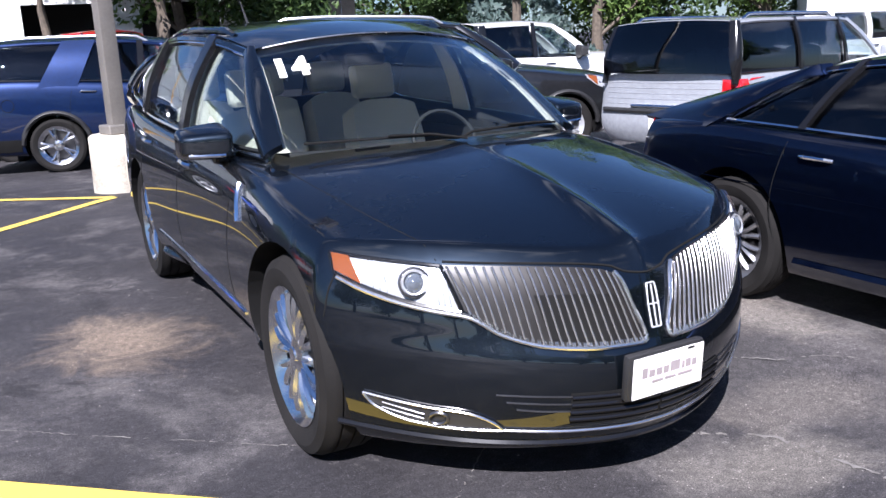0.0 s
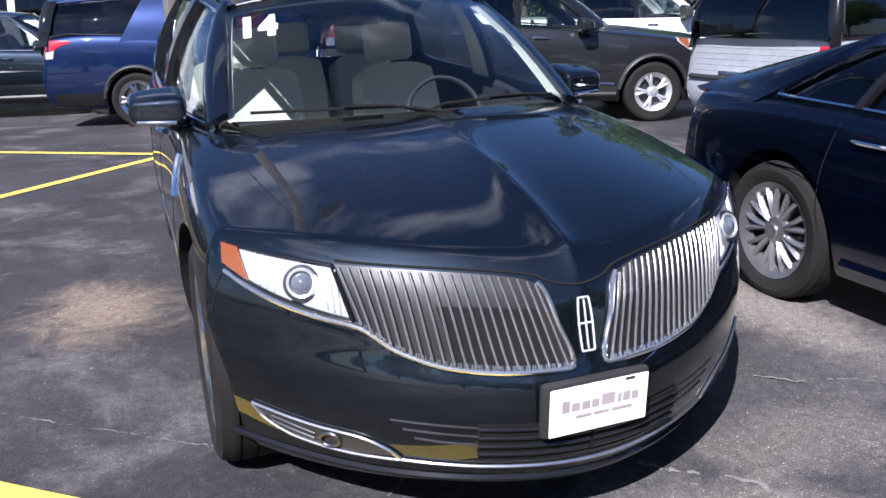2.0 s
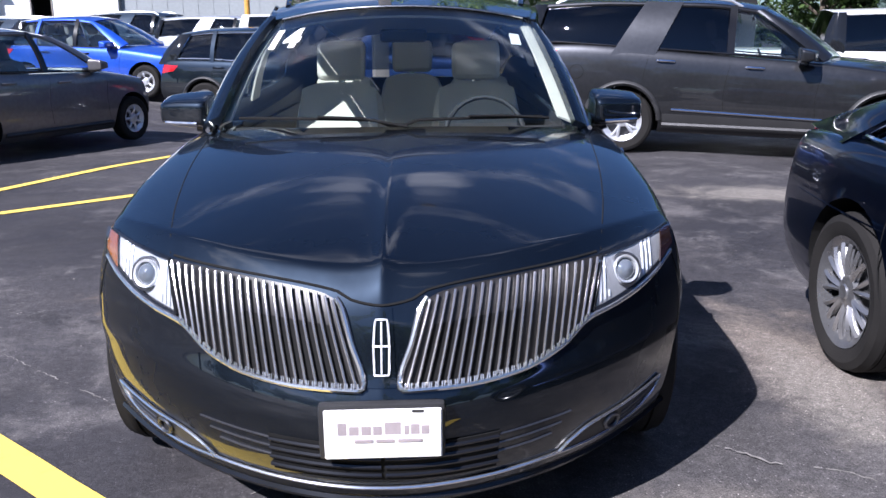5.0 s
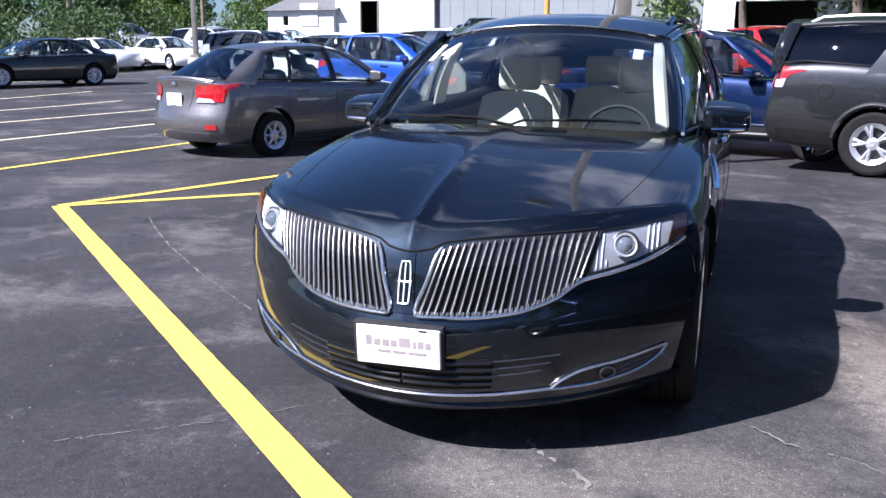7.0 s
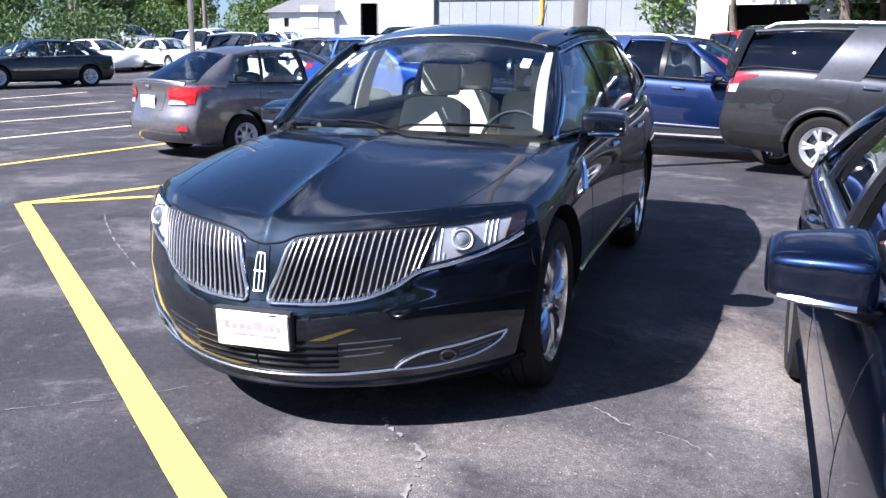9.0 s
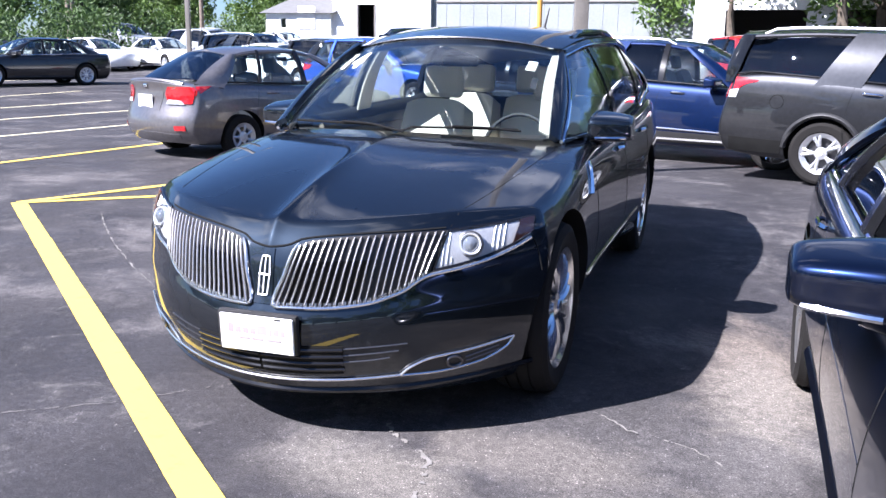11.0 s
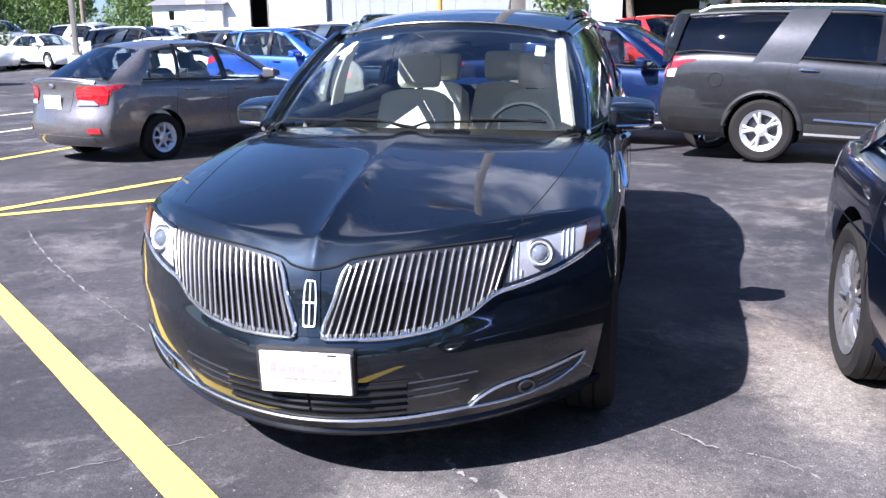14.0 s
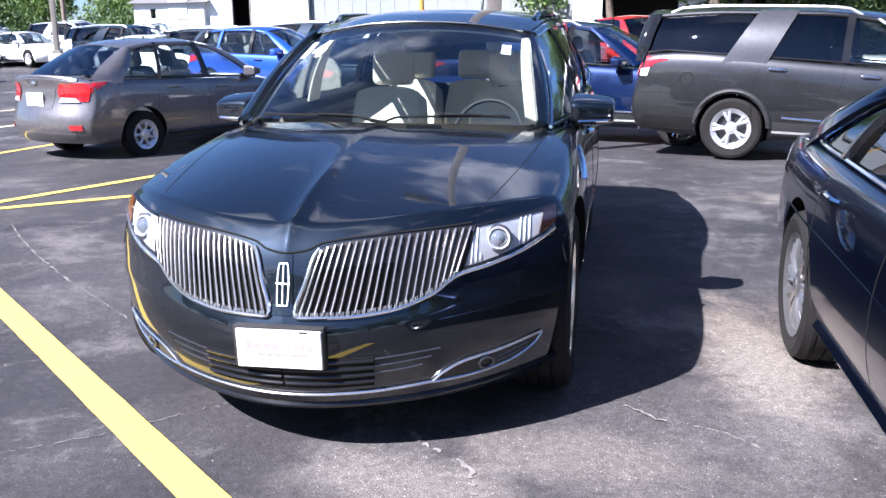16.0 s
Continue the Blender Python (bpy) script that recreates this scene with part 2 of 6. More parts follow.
def boxgrid_bm(A, B, C, f):
    """The skin of a box whose three axes are sampled at A, B and C, bent by f(a, b, c)."""
    bm = bmesh.new()
    na, nb, nc = len(A), len(B), len(C)
    vs = {}

    def v(i, j, k):
        if (i, j, k) not in vs:
            vs[(i, j, k)] = bm.verts.new(f(A[i], B[j], C[k]))
        return vs[(i, j, k)]
    for i in range(na - 1):
        for j in range(nb - 1):
            for k in (0, nc - 1):
                bm.faces.new((v(i, j, k), v(i + 1, j, k), v(i + 1, j + 1, k), v(i, j + 1, k)))
    for i in range(na - 1):
        for k in range(nc - 1):
            for j in (0, nb - 1):
                bm.faces.new((v(i, j, k), v(i + 1, j, k), v(i + 1, j, k + 1), v(i, j, k + 1)))
    for j in range(nb - 1):
        for k in range(nc - 1):
            for i in (0, na - 1):
                bm.faces.new((v(i, j, k), v(i, j + 1, k), v(i, j + 1, k + 1), v(i, j, k + 1)))
    bmesh.ops.recalc_face_normals(bm, faces=bm.faces)
    return bm


def evaluated(ob, name):
    dg = bpy.context.evaluated_depsgraph_get()
    dg.update()
    return bpy.data.meshes.new_from_object(ob.evaluated_get(dg), depsgraph=dg)


def cut_mesh(me, cutters, name, angle=40):
    """The mesh with the cutter meshes taken out of it."""
    body = new("scratch", me)
    made = []
    for c in cutters:
        o = new("scratch_cut", c)
        made.append(o)
        md = body.modifiers.new("cut", "BOOLEAN")
        md.operation, md.solver, md.object = "DIFFERENCE", "EXACT", o
        md.material_mode = "TRANSFER"
    res = evaluated(body, name)
    for o in [body] + made:
        bpy.data.objects.remove(o)
    res.name = name
    res.shade_smooth()
    res.set_sharp_from_angle(angle=radians(angle))
    return res


def subsurf_mesh(bm, level, name):
    bmesh.ops.recalc_face_normals(bm, faces=bm.faces)
    me = bpy.data.meshes.new(name)
    bm.to_mesh(me)
    bm.free()
    ob = new("scratch", me)
    md = ob.modifiers.new("sub", "SUBSURF")
    md.levels = md.render_levels = level
    res = evaluated(ob, name)
    bpy.data.objects.remove(ob)
    return res


class Skin:
    """The outer skin of a car body: finds the place on it in front of, behind or beside a point."""

    def __init__(self, me):
        self.tree = BVHTree.FromPolygons([v.co[:] for v in me.vertices], [p.vertices[:] for p in me.polygons])

    def hit(self, side, u, z, out=0.0):
        start, way = {
            "F": (Vector((u, -6, z)), Vector((0, 1, 0))), "R": (Vector((u, 9, z)), Vector((0, -1, 0))),
            "+": (Vector((3, u, z)), Vector((-1, 0, 0))), "-": (Vector((-3, u, z)), Vector((1, 0, 0))),
            "T": (Vector((u, z, 4)), Vector((0, 0, -1)))}[side]
        p, n, _, _ = self.tree.ray_cast(start, way)
        if p is None:
            p, n, _, _ = self.tree.find_nearest(start + way * (5.2 if side == "F" else 5 if side == "R" else 2.1))
        if n.dot(way) > 0:
            n = -n
        return p + n * out


def line(pts, n):
    """n + 1 points evenly along a smooth curve through pts."""
    d = [0.0]
    for a, b in zip(pts, pts[1:]):
        d.append(d[-1] + math.dist(a, b))
    fs = [curve([(s, p[k]) for s, p in zip(d, pts)]) for k in range(len(pts[0]))]
    return [tuple(f(d[-1] * i / n) for f in fs) for i in range(n + 1)]


def patch_bm(skin, side, top, low, out, nu=16, nv=6, thick=0.0, bm=None):
    """A panel on the skin between two curves."""
    a, b = line(top, nu), line(low, nu)

    def f(u, v):
        p, q = a[round(u * nu)], b[round(u * nu)]
        return skin.hit(side, p[0] + (q[0] - p[0]) * v, p[1] + (q[1] - p[1]) * v, out)
    return grid_bm(f, nu, nv, thick, bm)


def trim_bm(skin, side, pts, r, out=0.0, n=24, seg=6, bm=None, closed=False):
    return tube_bm([skin.hit(side, p[0], p[1], out) for p in line(pts, n)][: n if closed else n + 1], r, seg, bm, closed=closed)


def mir(pts):
    return [(-p[0], p[1]) for p in pts]


# ---------- cars ----------
def wheel(parent, x, y, r, width, rim_r, spokes, rim_mat, side, twin=True, spoke_w=0.016):
    """A road wheel on the axle at y; side: +1 or -1 gives the outer face."""
    w = new("wheel")
    w.parent = parent
    w.location = (x, y, r)
    w.empty_display_size = 0.1
    h = width / 2
    key = ("tyre", r, width, rim_r, side)
    if key not in WHEELS:
        prof = [(rim_r - 0.012, -h * 0.8), (rim_r + 0.01, -h * 0.92), (r * 0.88, -h), (r * 0.965, -h * 0.88), (r - 0.004, -h * 0.66)]
        for g in (-0.42, 0.0, 0.42):
            prof += [(r, h * (g - 0.17)), (r, h * (g - 0.035)), (r - 0.009, h * (g - 0.03)), (r - 0.009, h * (g + 0.03)), (r, h * (g + 0.035)), (r, h * (g + 0.17))]
        prof += [(r - 0.004, h * 0.66), (r * 0.965, h * 0.88), (r * 0.88, h), (rim_r + 0.01, h * 0.92), (rim_r - 0.012, h * 0.8)]
        WHEELS[key] = mesh_of(lathe_bm(prof, 56), "tyre", 25)
        WHEELS[key].materials.append(RUBBER)
    part("tyre", WHEELS[key], RUBBER, w)
    key = ("rim", r, width, rim_r, spokes, rim_mat.name, side, twin, spoke_w)
    if key not in WHEELS:
        o = h * side
        prof = [(rim_r - 0.012, -o * 0.8), (rim_r - 0.05, -o * 0.5), (rim_r - 0.06, o * 0.55), (rim_r - 0.022, o * 0.8), (rim_r - 0.002, o * 0.9), (rim_r - 0.012, o * 0.8)]
        bm = lathe_bm(prof, 48)
        lathe_bm([(0.001, o * 0.84), (0.03, o * 0.86), (0.036, o * 0.8), (0.07, o * 0.72), (0.075, o * 0.45), (0.001, o * 0.45)], 20, bm)
        for k in range(spokes):
            for e in ((-0.09, 0.09) if twin else (0,)):
                a0 = 2 * math.pi * k / spokes
                a1 = a0 + e * 1.9
                wd = spoke_w if twin else rim_r * 0.075

                def f(u, v, a0=a0, a1=a1, wd=wd):
                    rr = 0.055 + (rim_r - 0.032 - 0.055) * u
                    a = a0 + (a1 - a0) * (0.35 + 0.65 * u)
                    s = (v - 0.5) * 2 * wd * (1.0 + 0.45 * u)
                    return (o * (0.74 + 0.12 * math.sin(u * 2.6) - 0.10 * abs(v - 0.5) * 2), rr * math.cos(a) - s * math.sin(a), rr * math.sin(a) + s * math.cos(a))
                grid_bm(f, 5, 4, 0.03 * side, bm)
        WHEELS[key] = mesh_of(bm, "rim", 30)
        WHEELS[key].materials.append(rim_mat)
    part("rim", WHEELS[key], rim_mat, w)
    key = ("disc", rim_r)
    if key not in WHEELS:
        WHEELS[key] = mesh_of(lathe_bm([(0.001, 0.012), (rim_r * 0.72, 0.012), (rim_r * 0.72, -0.012), (0.001, -0.012)], 32), "brake_disc")
        WHEELS[key].materials.append(DARK_ALLOY)
    part("brake_disc", WHEELS[key], DARK_ALLOY, w)
    return w


WHEELS = {}
root_glass = {}
MIRROR_SKIN = []


def seat(parent, x, y, z, material, wide=0.52, head=True):
    bm = rbox_bm(wide, 0.54, 0.2, 0.07, 3, pose(x, y, z, 6, 0, 0))
    part("seat_cushion", bm, material, parent)

    def back(u, v):
        px = (u - 0.5) * wide * (1 - 0.13 * v ** 4)
        wing = 0.07 * abs(2 * u - 1) ** 2.5
        return (x + px, y + 0.27 + 0.2 * v - wing * (1 - 0.3 * v) - 0.03 * math.sin(v * 3.14), z + 0.06 + 0.64 * v - 0.035 * abs(2 * u - 1) ** 5 * v)
    part("backrest", grid_bm(back, 12, 8, -0.13), material, parent, angle=60)
    if head:
        part("headrest", rbox_bm(0.27, 0.1, 0.21, 0.045, 3, pose(x, y + 0.47, z + 0.86, -12, 0, 0)), material, parent)
        part("headrest_post", tube_bm([(x, y + 0.46, z + 0.66), (x, y + 0.475, z + 0.8)], 0.02), CHROME, parent)


def even_curve(pts, f, y_end):
    """One cubic through the bonnet's lengths, which hands over to f behind y_end."""
    xs, ys = [p[0] for p in pts if p[0] <= y_end], [p[1] for p in pts if p[0] <= y_end]
    poly = np.polyfit(xs, ys, 3)

    def g(y):
        k = smooth01(y_end + 0.1, y_end + 0.45, y)
        return float(np.polyval(poly, y)) * (1 - k) + f(y) * k if k < 1 else f(y)
    return g


def car(name, m, s, paint_mat, label, category, group="", seats=CLOTH_GREY, detail=1):
    """A car from its table of lengths. The front axle stands over the origin, the nose looks to -y, its left side to +x.
    Returns the thing and the skin of its lower body."""
    root = thing(name, m, label, category, group)
    zc, ze, wid = curve(s["top"]), curve(s["edge"]), curve(s["wide"])
    if s.get("even"):
        zc, ze = even_curve(s["top"], zc, s["even"]), even_curve(s["edge"], ze, s["even"])
    nose, tail, nose_z, tail_z = curve(s["nose"]), curve(s["tail"]), s["top"][0][1], s["top"][-1][1]
    clear = s.get("clear", 0.2)
    rbow = s.get("rbow", 0.25)
    bow = curve(s.get("bow_at", [(0, s.get("bow", 0.5)), (1, s.get("bow", 0.5))]))
    sec = curve(s.get("section", [(0, 0.88), (0.12, 0.965), (0.42, 1.0), (0.72, 0.985), (0.9, 0.95), (1, 0.88)]))
    ridge = s.get("ridge", 0.0)

    def f(a, b, c):
        x0 = a * 0.93
        zf, zr = clear + c * (nose_z - clear), clear + c * (tail_z - clear)
        y0 = nose(zf) + bow(zf) * x0 * x0 + s.get("corner", 0.10) * abs(a) ** 6
        y1 = tail(zr) - rbow * x0 * x0 - s.get("rcorner", 0.08) * abs(a) ** 6
        y = y0 + (y1 - y0) * b
        x = a * wid(y) * sec(c)
        top = zc(y) - (zc(y) - ze(y)) * abs(a) ** 2.4 + ridge * math.exp(-(abs(a) / (0.05 + 0.03 * smooth01(-0.8, 0.4, y))) ** 1.15) * smooth01(0.35, -0.5, y)
        low = clear + s.get("lift", 0.05) * (smooth01(-0.5, -1.1, y) + smooth01(s["tail"][0][1] - 0.6, s["tail"][0][1], y))
        low += s.get("sill", 0.0) * smooth01(0.1, 0.5, y) * smooth01(s["base"] - 0.1, s["base"] - 0.5, y)
        return (x, y, low + c * (top - low))
    A = [-1, -0.93, -0.8, -0.62, -0.42, -0.22, -0.1, -0.045, -0.014, 0, 0.014, 0.045, 0.1, 0.22, 0.42, 0.62, 0.8, 0.93, 1]
    B = [0, 0.006, 0.022, 0.05, 0.09, 0.14, 0.2, 0.26, 0.33, 0.4, 0.48, 0.56, 0.64, 0.72, 0.8, 0.87, 0.93, 0.97, 0.985, 0.995, 1]
    C = [0, 0.05, 0.2, 0.38, 0.56, 0.72, 0.85, 0.94, 0.982, 1]
    if s.get("fine"):
        C = [0, 0.05, 0.13, 0.22, 0.32, 0.42, 0.48, 0.53, 0.575, 0.62, 0.68, 0.76, 0.85, 0.93, 0.975, 1]
    skin_mesh = subsurf_mesh(boxgrid_bm(A, B, C, f), 2 if detail > 1 else 1, "body_skin")
    skin_mesh.materials.append(paint_mat)
    skin = Skin(skin_mesh)
    # wheel houses and the cabin
    r, wb = s["tyre"], s["base"]
    wmax = max(w for _, w in s["wide"])
    cutters = []
    for y in (0, wb):
        ra = r + s.get("gap", 0.045)
        for sd in (-1, 1):
            bm = lathe_bm([(0.001, 0), (ra, 0), (ra, 0.6), (0.001, 0.6)], 40)
            bmesh.ops.remove_doubles(bm, verts=bm.verts, dist=0.002)
            bmesh.ops.transform(bm, matrix=pose((wmax - 0.3) if sd > 0 else -(wmax - 0.3) - 0.6, y, r + 0.01), verts=bm.verts)
            c = mesh_of(bm, "arch_cut")
            c.materials.append(UNDERBODY)
            cutters.append(c)
    y0, y1 = s["cabin"]
    bm = rbox_bm(2 * s["cowl"][0] + 0.02, y1 - y0, 2.0, 0.0, 1, pose(0, (y0 + y1) / 2, clear + 0.18 + 1.0))
    if s.get("arc_cabin"):
        bm.free()
        bm = bmesh.new()
        kx, ky = s["cowl"][0] - 0.03, s["cowl"][1] + 0.035
        edge = [(kx * a / 8, ky - s.get("cbow", 0.2) * (1 - (a / 8) ** 2)) for a in range(-8, 9)] + [(kx + 0.06, ky + 0.6), (kx + 0.06, y1), (-kx - 0.06, y1), (-kx - 0.06, ky + 0.6)]
        lo_, hi_ = [bm.verts.new((x, y, s["cowl"][2] - 0.09)) for x, y in edge], [bm.verts.new((x, y, 2.2)) for x, y in edge]
        bm.faces.new(lo_[::-1])
        bm.faces.new(hi_)
        for i in range(len(edge)):
            j = (i + 1) % len(edge)
            bm.faces.new((lo_[i], lo_[j], hi_[j], hi_[i]))
        c = mesh_of(bm, "dash_cut")
        c.materials.append(DASH)
        cutters.append(c)
        bm = rbox_bm(2 * s["cowl"][0] + 0.02, y1 - y0, 2.0, 0.0, 1, pose(0, (y0 + y1) / 2, clear + 0.18 + 1.0))
    c = mesh_of(bm, "cabin_cut")
    c.materials.append(s.get("cabin_mat", DASH))
    cutters.append(c)
    cutters += [k(skin) for k in s.get("cuts", ())]
    part("body", cut_mesh(skin_mesh, cutters, "body"), paint_mat, root)

    # glasshouse
    cx, cy, cz = s["cowl"]
    tx, ty, tz = s["wtop"]
    bx = curve(s["belt_x"])
    bz = curve(s["belt_z"])
    if s.get("snug", True):
        # the windows stand on the shoulder of the body, never outside it
        belt_x, belt_z = bx, bz

        def bx(y):
            return min(belt_x(y), wid(y) * sec(1) * 0.985)

        def bz(y):
            return min(belt_z(y), ze(y) + 0.012)
    rx, rz = curve(s["rail_x"]), curve(s["rail_z"])
    crown, cbow, tbow = s.get("crown", 0.05), s.get("cbow", 0.2), s.get("tbow", 0.12)
    gx, gy, gz = s["glow"]
    hx, hy, hz = s["gtop"]

    def side_pt(yb, yt, v, sd, out=0.0):
        p, q = Vector((bx(yb), yb, bz(yb))), Vector((rx(yt), yt, rz(yt)))
        o = p.lerp(q, v)
        o.x += 0.035 * math.sin(math.pi * v) + out
        o.x *= sd
        return o

    def roof(u, v):
        y = ty + (hy - ty) * v
        a = 2 * u - 1
        y2 = y - tbow * (1 - a * a) * (1 - smooth01(0, 0.4, v)) + 0.08 * (1 - a * a) * smooth01(0.6, 1, v)
        return (a * rx(y), y2, rz(y) + crown * (1 - abs(a) ** 2.2))

    def wind(u, v):
        a = 2 * u - 1
        low = Vector((a * cx, cy - cbow * (1 - a * a), cz + 0.012 * (1 - a * a)))
        high = Vector(roof(u, 0))
        p = low.lerp(high, v)
        p += Vector((0, -0.5, 0.86)) * 0.035 * math.sin(math.pi * v)
        return p

    def rear(u, v):
        a = 2 * u - 1
        low = Vector((a * gx, gy + 0.07 * (1 - a * a), gz))
        return low.lerp(Vector(roof(u, 1)), v) + Vector((0, 0.03 * math.sin(math.pi * v), 0))

    part("roof", grid_bm(lambda u, v: roof(1 - u, v), 16, 20, 0.012), s.get("roof_mat", paint_mat), root)
    if s.get("lining"):
        part("headliner", grid_bm(lambda u, v: Vector(roof(0.03 + 0.94 * u, 0.03 + 0.94 * v)) - Vector((0, 0, 0.045)), 10, 10, 0.01), s["lining"], root)
    ob = part("windshield", grid_bm(wind, 16, 8, 0.006), s.get("wglass", WINDSHIELD), root)
    root_glass[root.name] = Skin(ob.data)
    # the highlight on the roof's front edge, modelled as a thin bright tube
    if s.get("header_glint"):
        part("windshield_trim", tube_bm([Vector(wind(0.03 + 0.94 * i / 24, 1.0)) + Vector((0, -0.004, 0.006)) for i in range(25)], 0.0038, 6), GRILLE_CHROME, root, "thin bright tube drawn as the roof edge glint")
    ob = part("rear_window", grid_bm(rear, 14, 6, 0.006), s.get("rglass", PRIVACY), root)
    wins = s["windows"]
    for sd in (-1, 1):
        for k, (b0, b1, t0, t1, tint) in enumerate(wins):
            g = PRIVACY if tint else CLEAR_PANE
            if "sglass" in s and not tint:
                g = s["sglass"]
            ob = part("side_window", grid_bm(lambda u, v: side_pt(b0 + (b1 - b0) * u, t0 + (t1 - t0) * u, 0.03 + 0.91 * v, sd, -0.012), 10, 5, 0.006), g, root)
        # pillars: before the first pane, between panes, behind the last
        def wedge(v):
            return wind(1.0 if sd > 0 else 0.0, v)

        def redge(v):
            return rear(1.0 if sd > 0 else 0.0, v)

        def a_pillar(u, v):
            p = side_pt(wins[0][0], wins[0][2], v, sd)
            return Vector(wedge(v)).lerp(p, u) + Vector((0.02 * sd, -0.012, 0)) * math.sin(math.pi * u)
        if s.get("lining"):
            part("pillar_lining", grid_bm(lambda u, v: a_pillar((-0.26 if sd > 0 else 0.05) + (1.21 if sd > 0 else 0.95) * u, 0.02 + 0.95 * v) + Vector((-0.03 * sd, 0.035, -0.01)), 5, 8, 0.008), s["lining"], root, "cream pillar lining", angle=60)
        if s.get("lining"):
            part("pillar_lining", grid_bm(lambda u, v: side_pt(wins[0][1] - 0.03 + 0.2 * u, wins[0][3] - 0.03 + 0.16 * u, 0.02 + 0.94 * v, sd, -0.05), 3, 8, 0.01), s["lining"], root, "cream pillar lining", angle=60)
            part("door_panel", grid_bm(lambda u, v: (sd * (bx(wins[0][0] + 0.12 + (wins[-1][1] - wins[0][0] - 0.12) * u) - 0.016 - 0.10 * v), wins[0][0] + 0.12 + (wins[-1][1] - wins[0][0] - 0.12) * u, bz(wins[0][0] + 0.12 + (wins[-1][1] - wins[0][0] - 0.12) * u) + 0.022 - 0.16 * v * v), 16, 5, 0.012), DASH, root, "dark inner door panel", angle=60)
        part("a_pillar", grid_bm(a_pillar, 5, 8, 0.03), paint_mat, root, angle=60)
        for k, (p0, p1) in enumerate(zip(wins, wins[1:])):
            pm = paint_mat if k == s.get("painted_gap", -1) else s.get("pillar_mat", GLOSS_BLACK)
            part("door_pillar", grid_bm(lambda u, v: side_pt(p0[1] + (p1[0] - p0[1]) * u, p0[3] + (p1[2] - p0[3]) * u, (v if pm != paint_mat else 1.2 * v - 0.2), sd, -0.004 if pm != paint_mat else 0.004), 3, 9, 0.03), pm, root)

        def d_pillar(u, v):
            v = 1.2 * v - 0.2
            p = side_pt(wins[-1][1], wins[-1][3], v, sd, 0.004)
            return p.lerp(Vector(redge(v)), u) + Vector((0.055 * sd, 0.03, 0)) * math.sin(math.pi * u) * smooth01(-0.2, 0.3, v)
        part("rear_pillar", grid_bm(d_pillar, 10, 12, 0.03), s.get("dpillar_mat", paint_mat), root, angle=60)
        # rim over the panes
        part("roof_rail_trim", tube_bm([side_pt(wins[0][0] + (wins[-1][1] - wins[0][0]) * i / 20, wins[0][2] + (wins[-1][3] - wins[0][2]) * i / 20, 0.965, sd, 0.004) for i in range(21)], 0.022, 6), paint_mat, root)
        tm = s.get("trim_mat", GLOSS_BLACK)
        spans = [(wins[0][0] - 0.03, wins[-1][1])] if s.get("painted_gap", -1) < 0 else [(b0, b1) for b0, b1, _, _, _ in wins]
        for b0, b1 in spans:
            part("belt_trim", tube_bm([side_pt(b0 + (b1 - b0) * i / 24, 0, 0, sd, 0.008) + Vector((0, 0, 0.012)) for i in range(25)], s.get("trim_r", 0.012), 6), tm, root)
        if s.get("arch_trim"):
            pts = [(wins[0][0] + (wins[-1][1] - wins[0][0]) * i / 30, wins[0][2] + (wins[-1][3] - wins[0][2]) * i / 30) for i in range(31)]
            path = [side_pt(wins[0][0], wins[0][2], v / 8, sd, 0.008) for v in range(8)] + [side_pt(b, t, 0.94, sd, 0.008) for b, t in pts] + [side_pt(wins[-1][1], wins[-1][3], 1 - v / 8, sd, 0.008) for v in range(1, 9)]
            part("window_trim", tube_bm(path, s.get("trim_r", 0.009), 6), tm, root)
        if s.get("rails"):
            q0, q1, rm = s["rails"]
            rp = [(sd * (rx(q0 + (q1 - q0) * i / 16) - 0.05), q0 + (q1 - q0) * i / 16, rz(q0 + (q1 - q0) * i / 16) + crown * 0.25 + s.get("rail_h", 0.05) * (1 if 0 < i < 16 else 0)) for i in range(17)]
            part("roof_rail", tube_bm(rp, 0.018, 8), rm, root)
        # mirror
        mx, my, mz = s["mirror"]
        ml, mh = s.get("mirror_size", (0.23, 0.15))
        mir_ob = part("mirror", mirror_bm(sd, mx, my, mz, ml, mh), s.get("mirror_mat", paint_mat), root, angle=50)
        part("mirror_strip", tube_bm([MIRROR_SKIN[-1].hit("F", sd * (mx + 0.035 + (ml - 0.055) * i / 10), mz - mh * 0.25 + 0.02 * mh * i / 10, 0.002) for i in range(11)], 0.008, 6), s.get("strip_mat", PLASTIC), mir_ob)
        # wheels
        for y in (0, wb):
            wheel(root, sd * ((s.get("rtrack", s["track"]) if y else s["track"]) - s["tw"] / 2), y, r, s["tw"], s["rim"], s.get("spokes", 5), s.get("rim_mat", SILVER_RIM), sd, s.get("twin", True), s.get("spoke_w", 0.016))
        # sill, door seams, handles
        zl = clear + 0.07
        part("sill_trim", tube_bm([skin.hit("+" if sd > 0 else "-", y, clear + 0.1, 0.0) for y in [r + 0.1 + (wb - 2 * r - 0.2) * i / 12 for i in range(13)]], 0.03, 6), s.get("sill_mat", PLASTIC), root)
        for yd in s["seams"]:
            pts = [(yd + 0.04 * math.sin(i / 8 * 3), zl + 0.1 + (bz(yd) - zl - 0.16) * i / 10) for i in range(11)]
            part("door_seam", tube_bm([skin.hit("+" if sd > 0 else "-", q[0], q[1], -0.001) for q in pts], 0.003, 5), UNDERBODY, root)
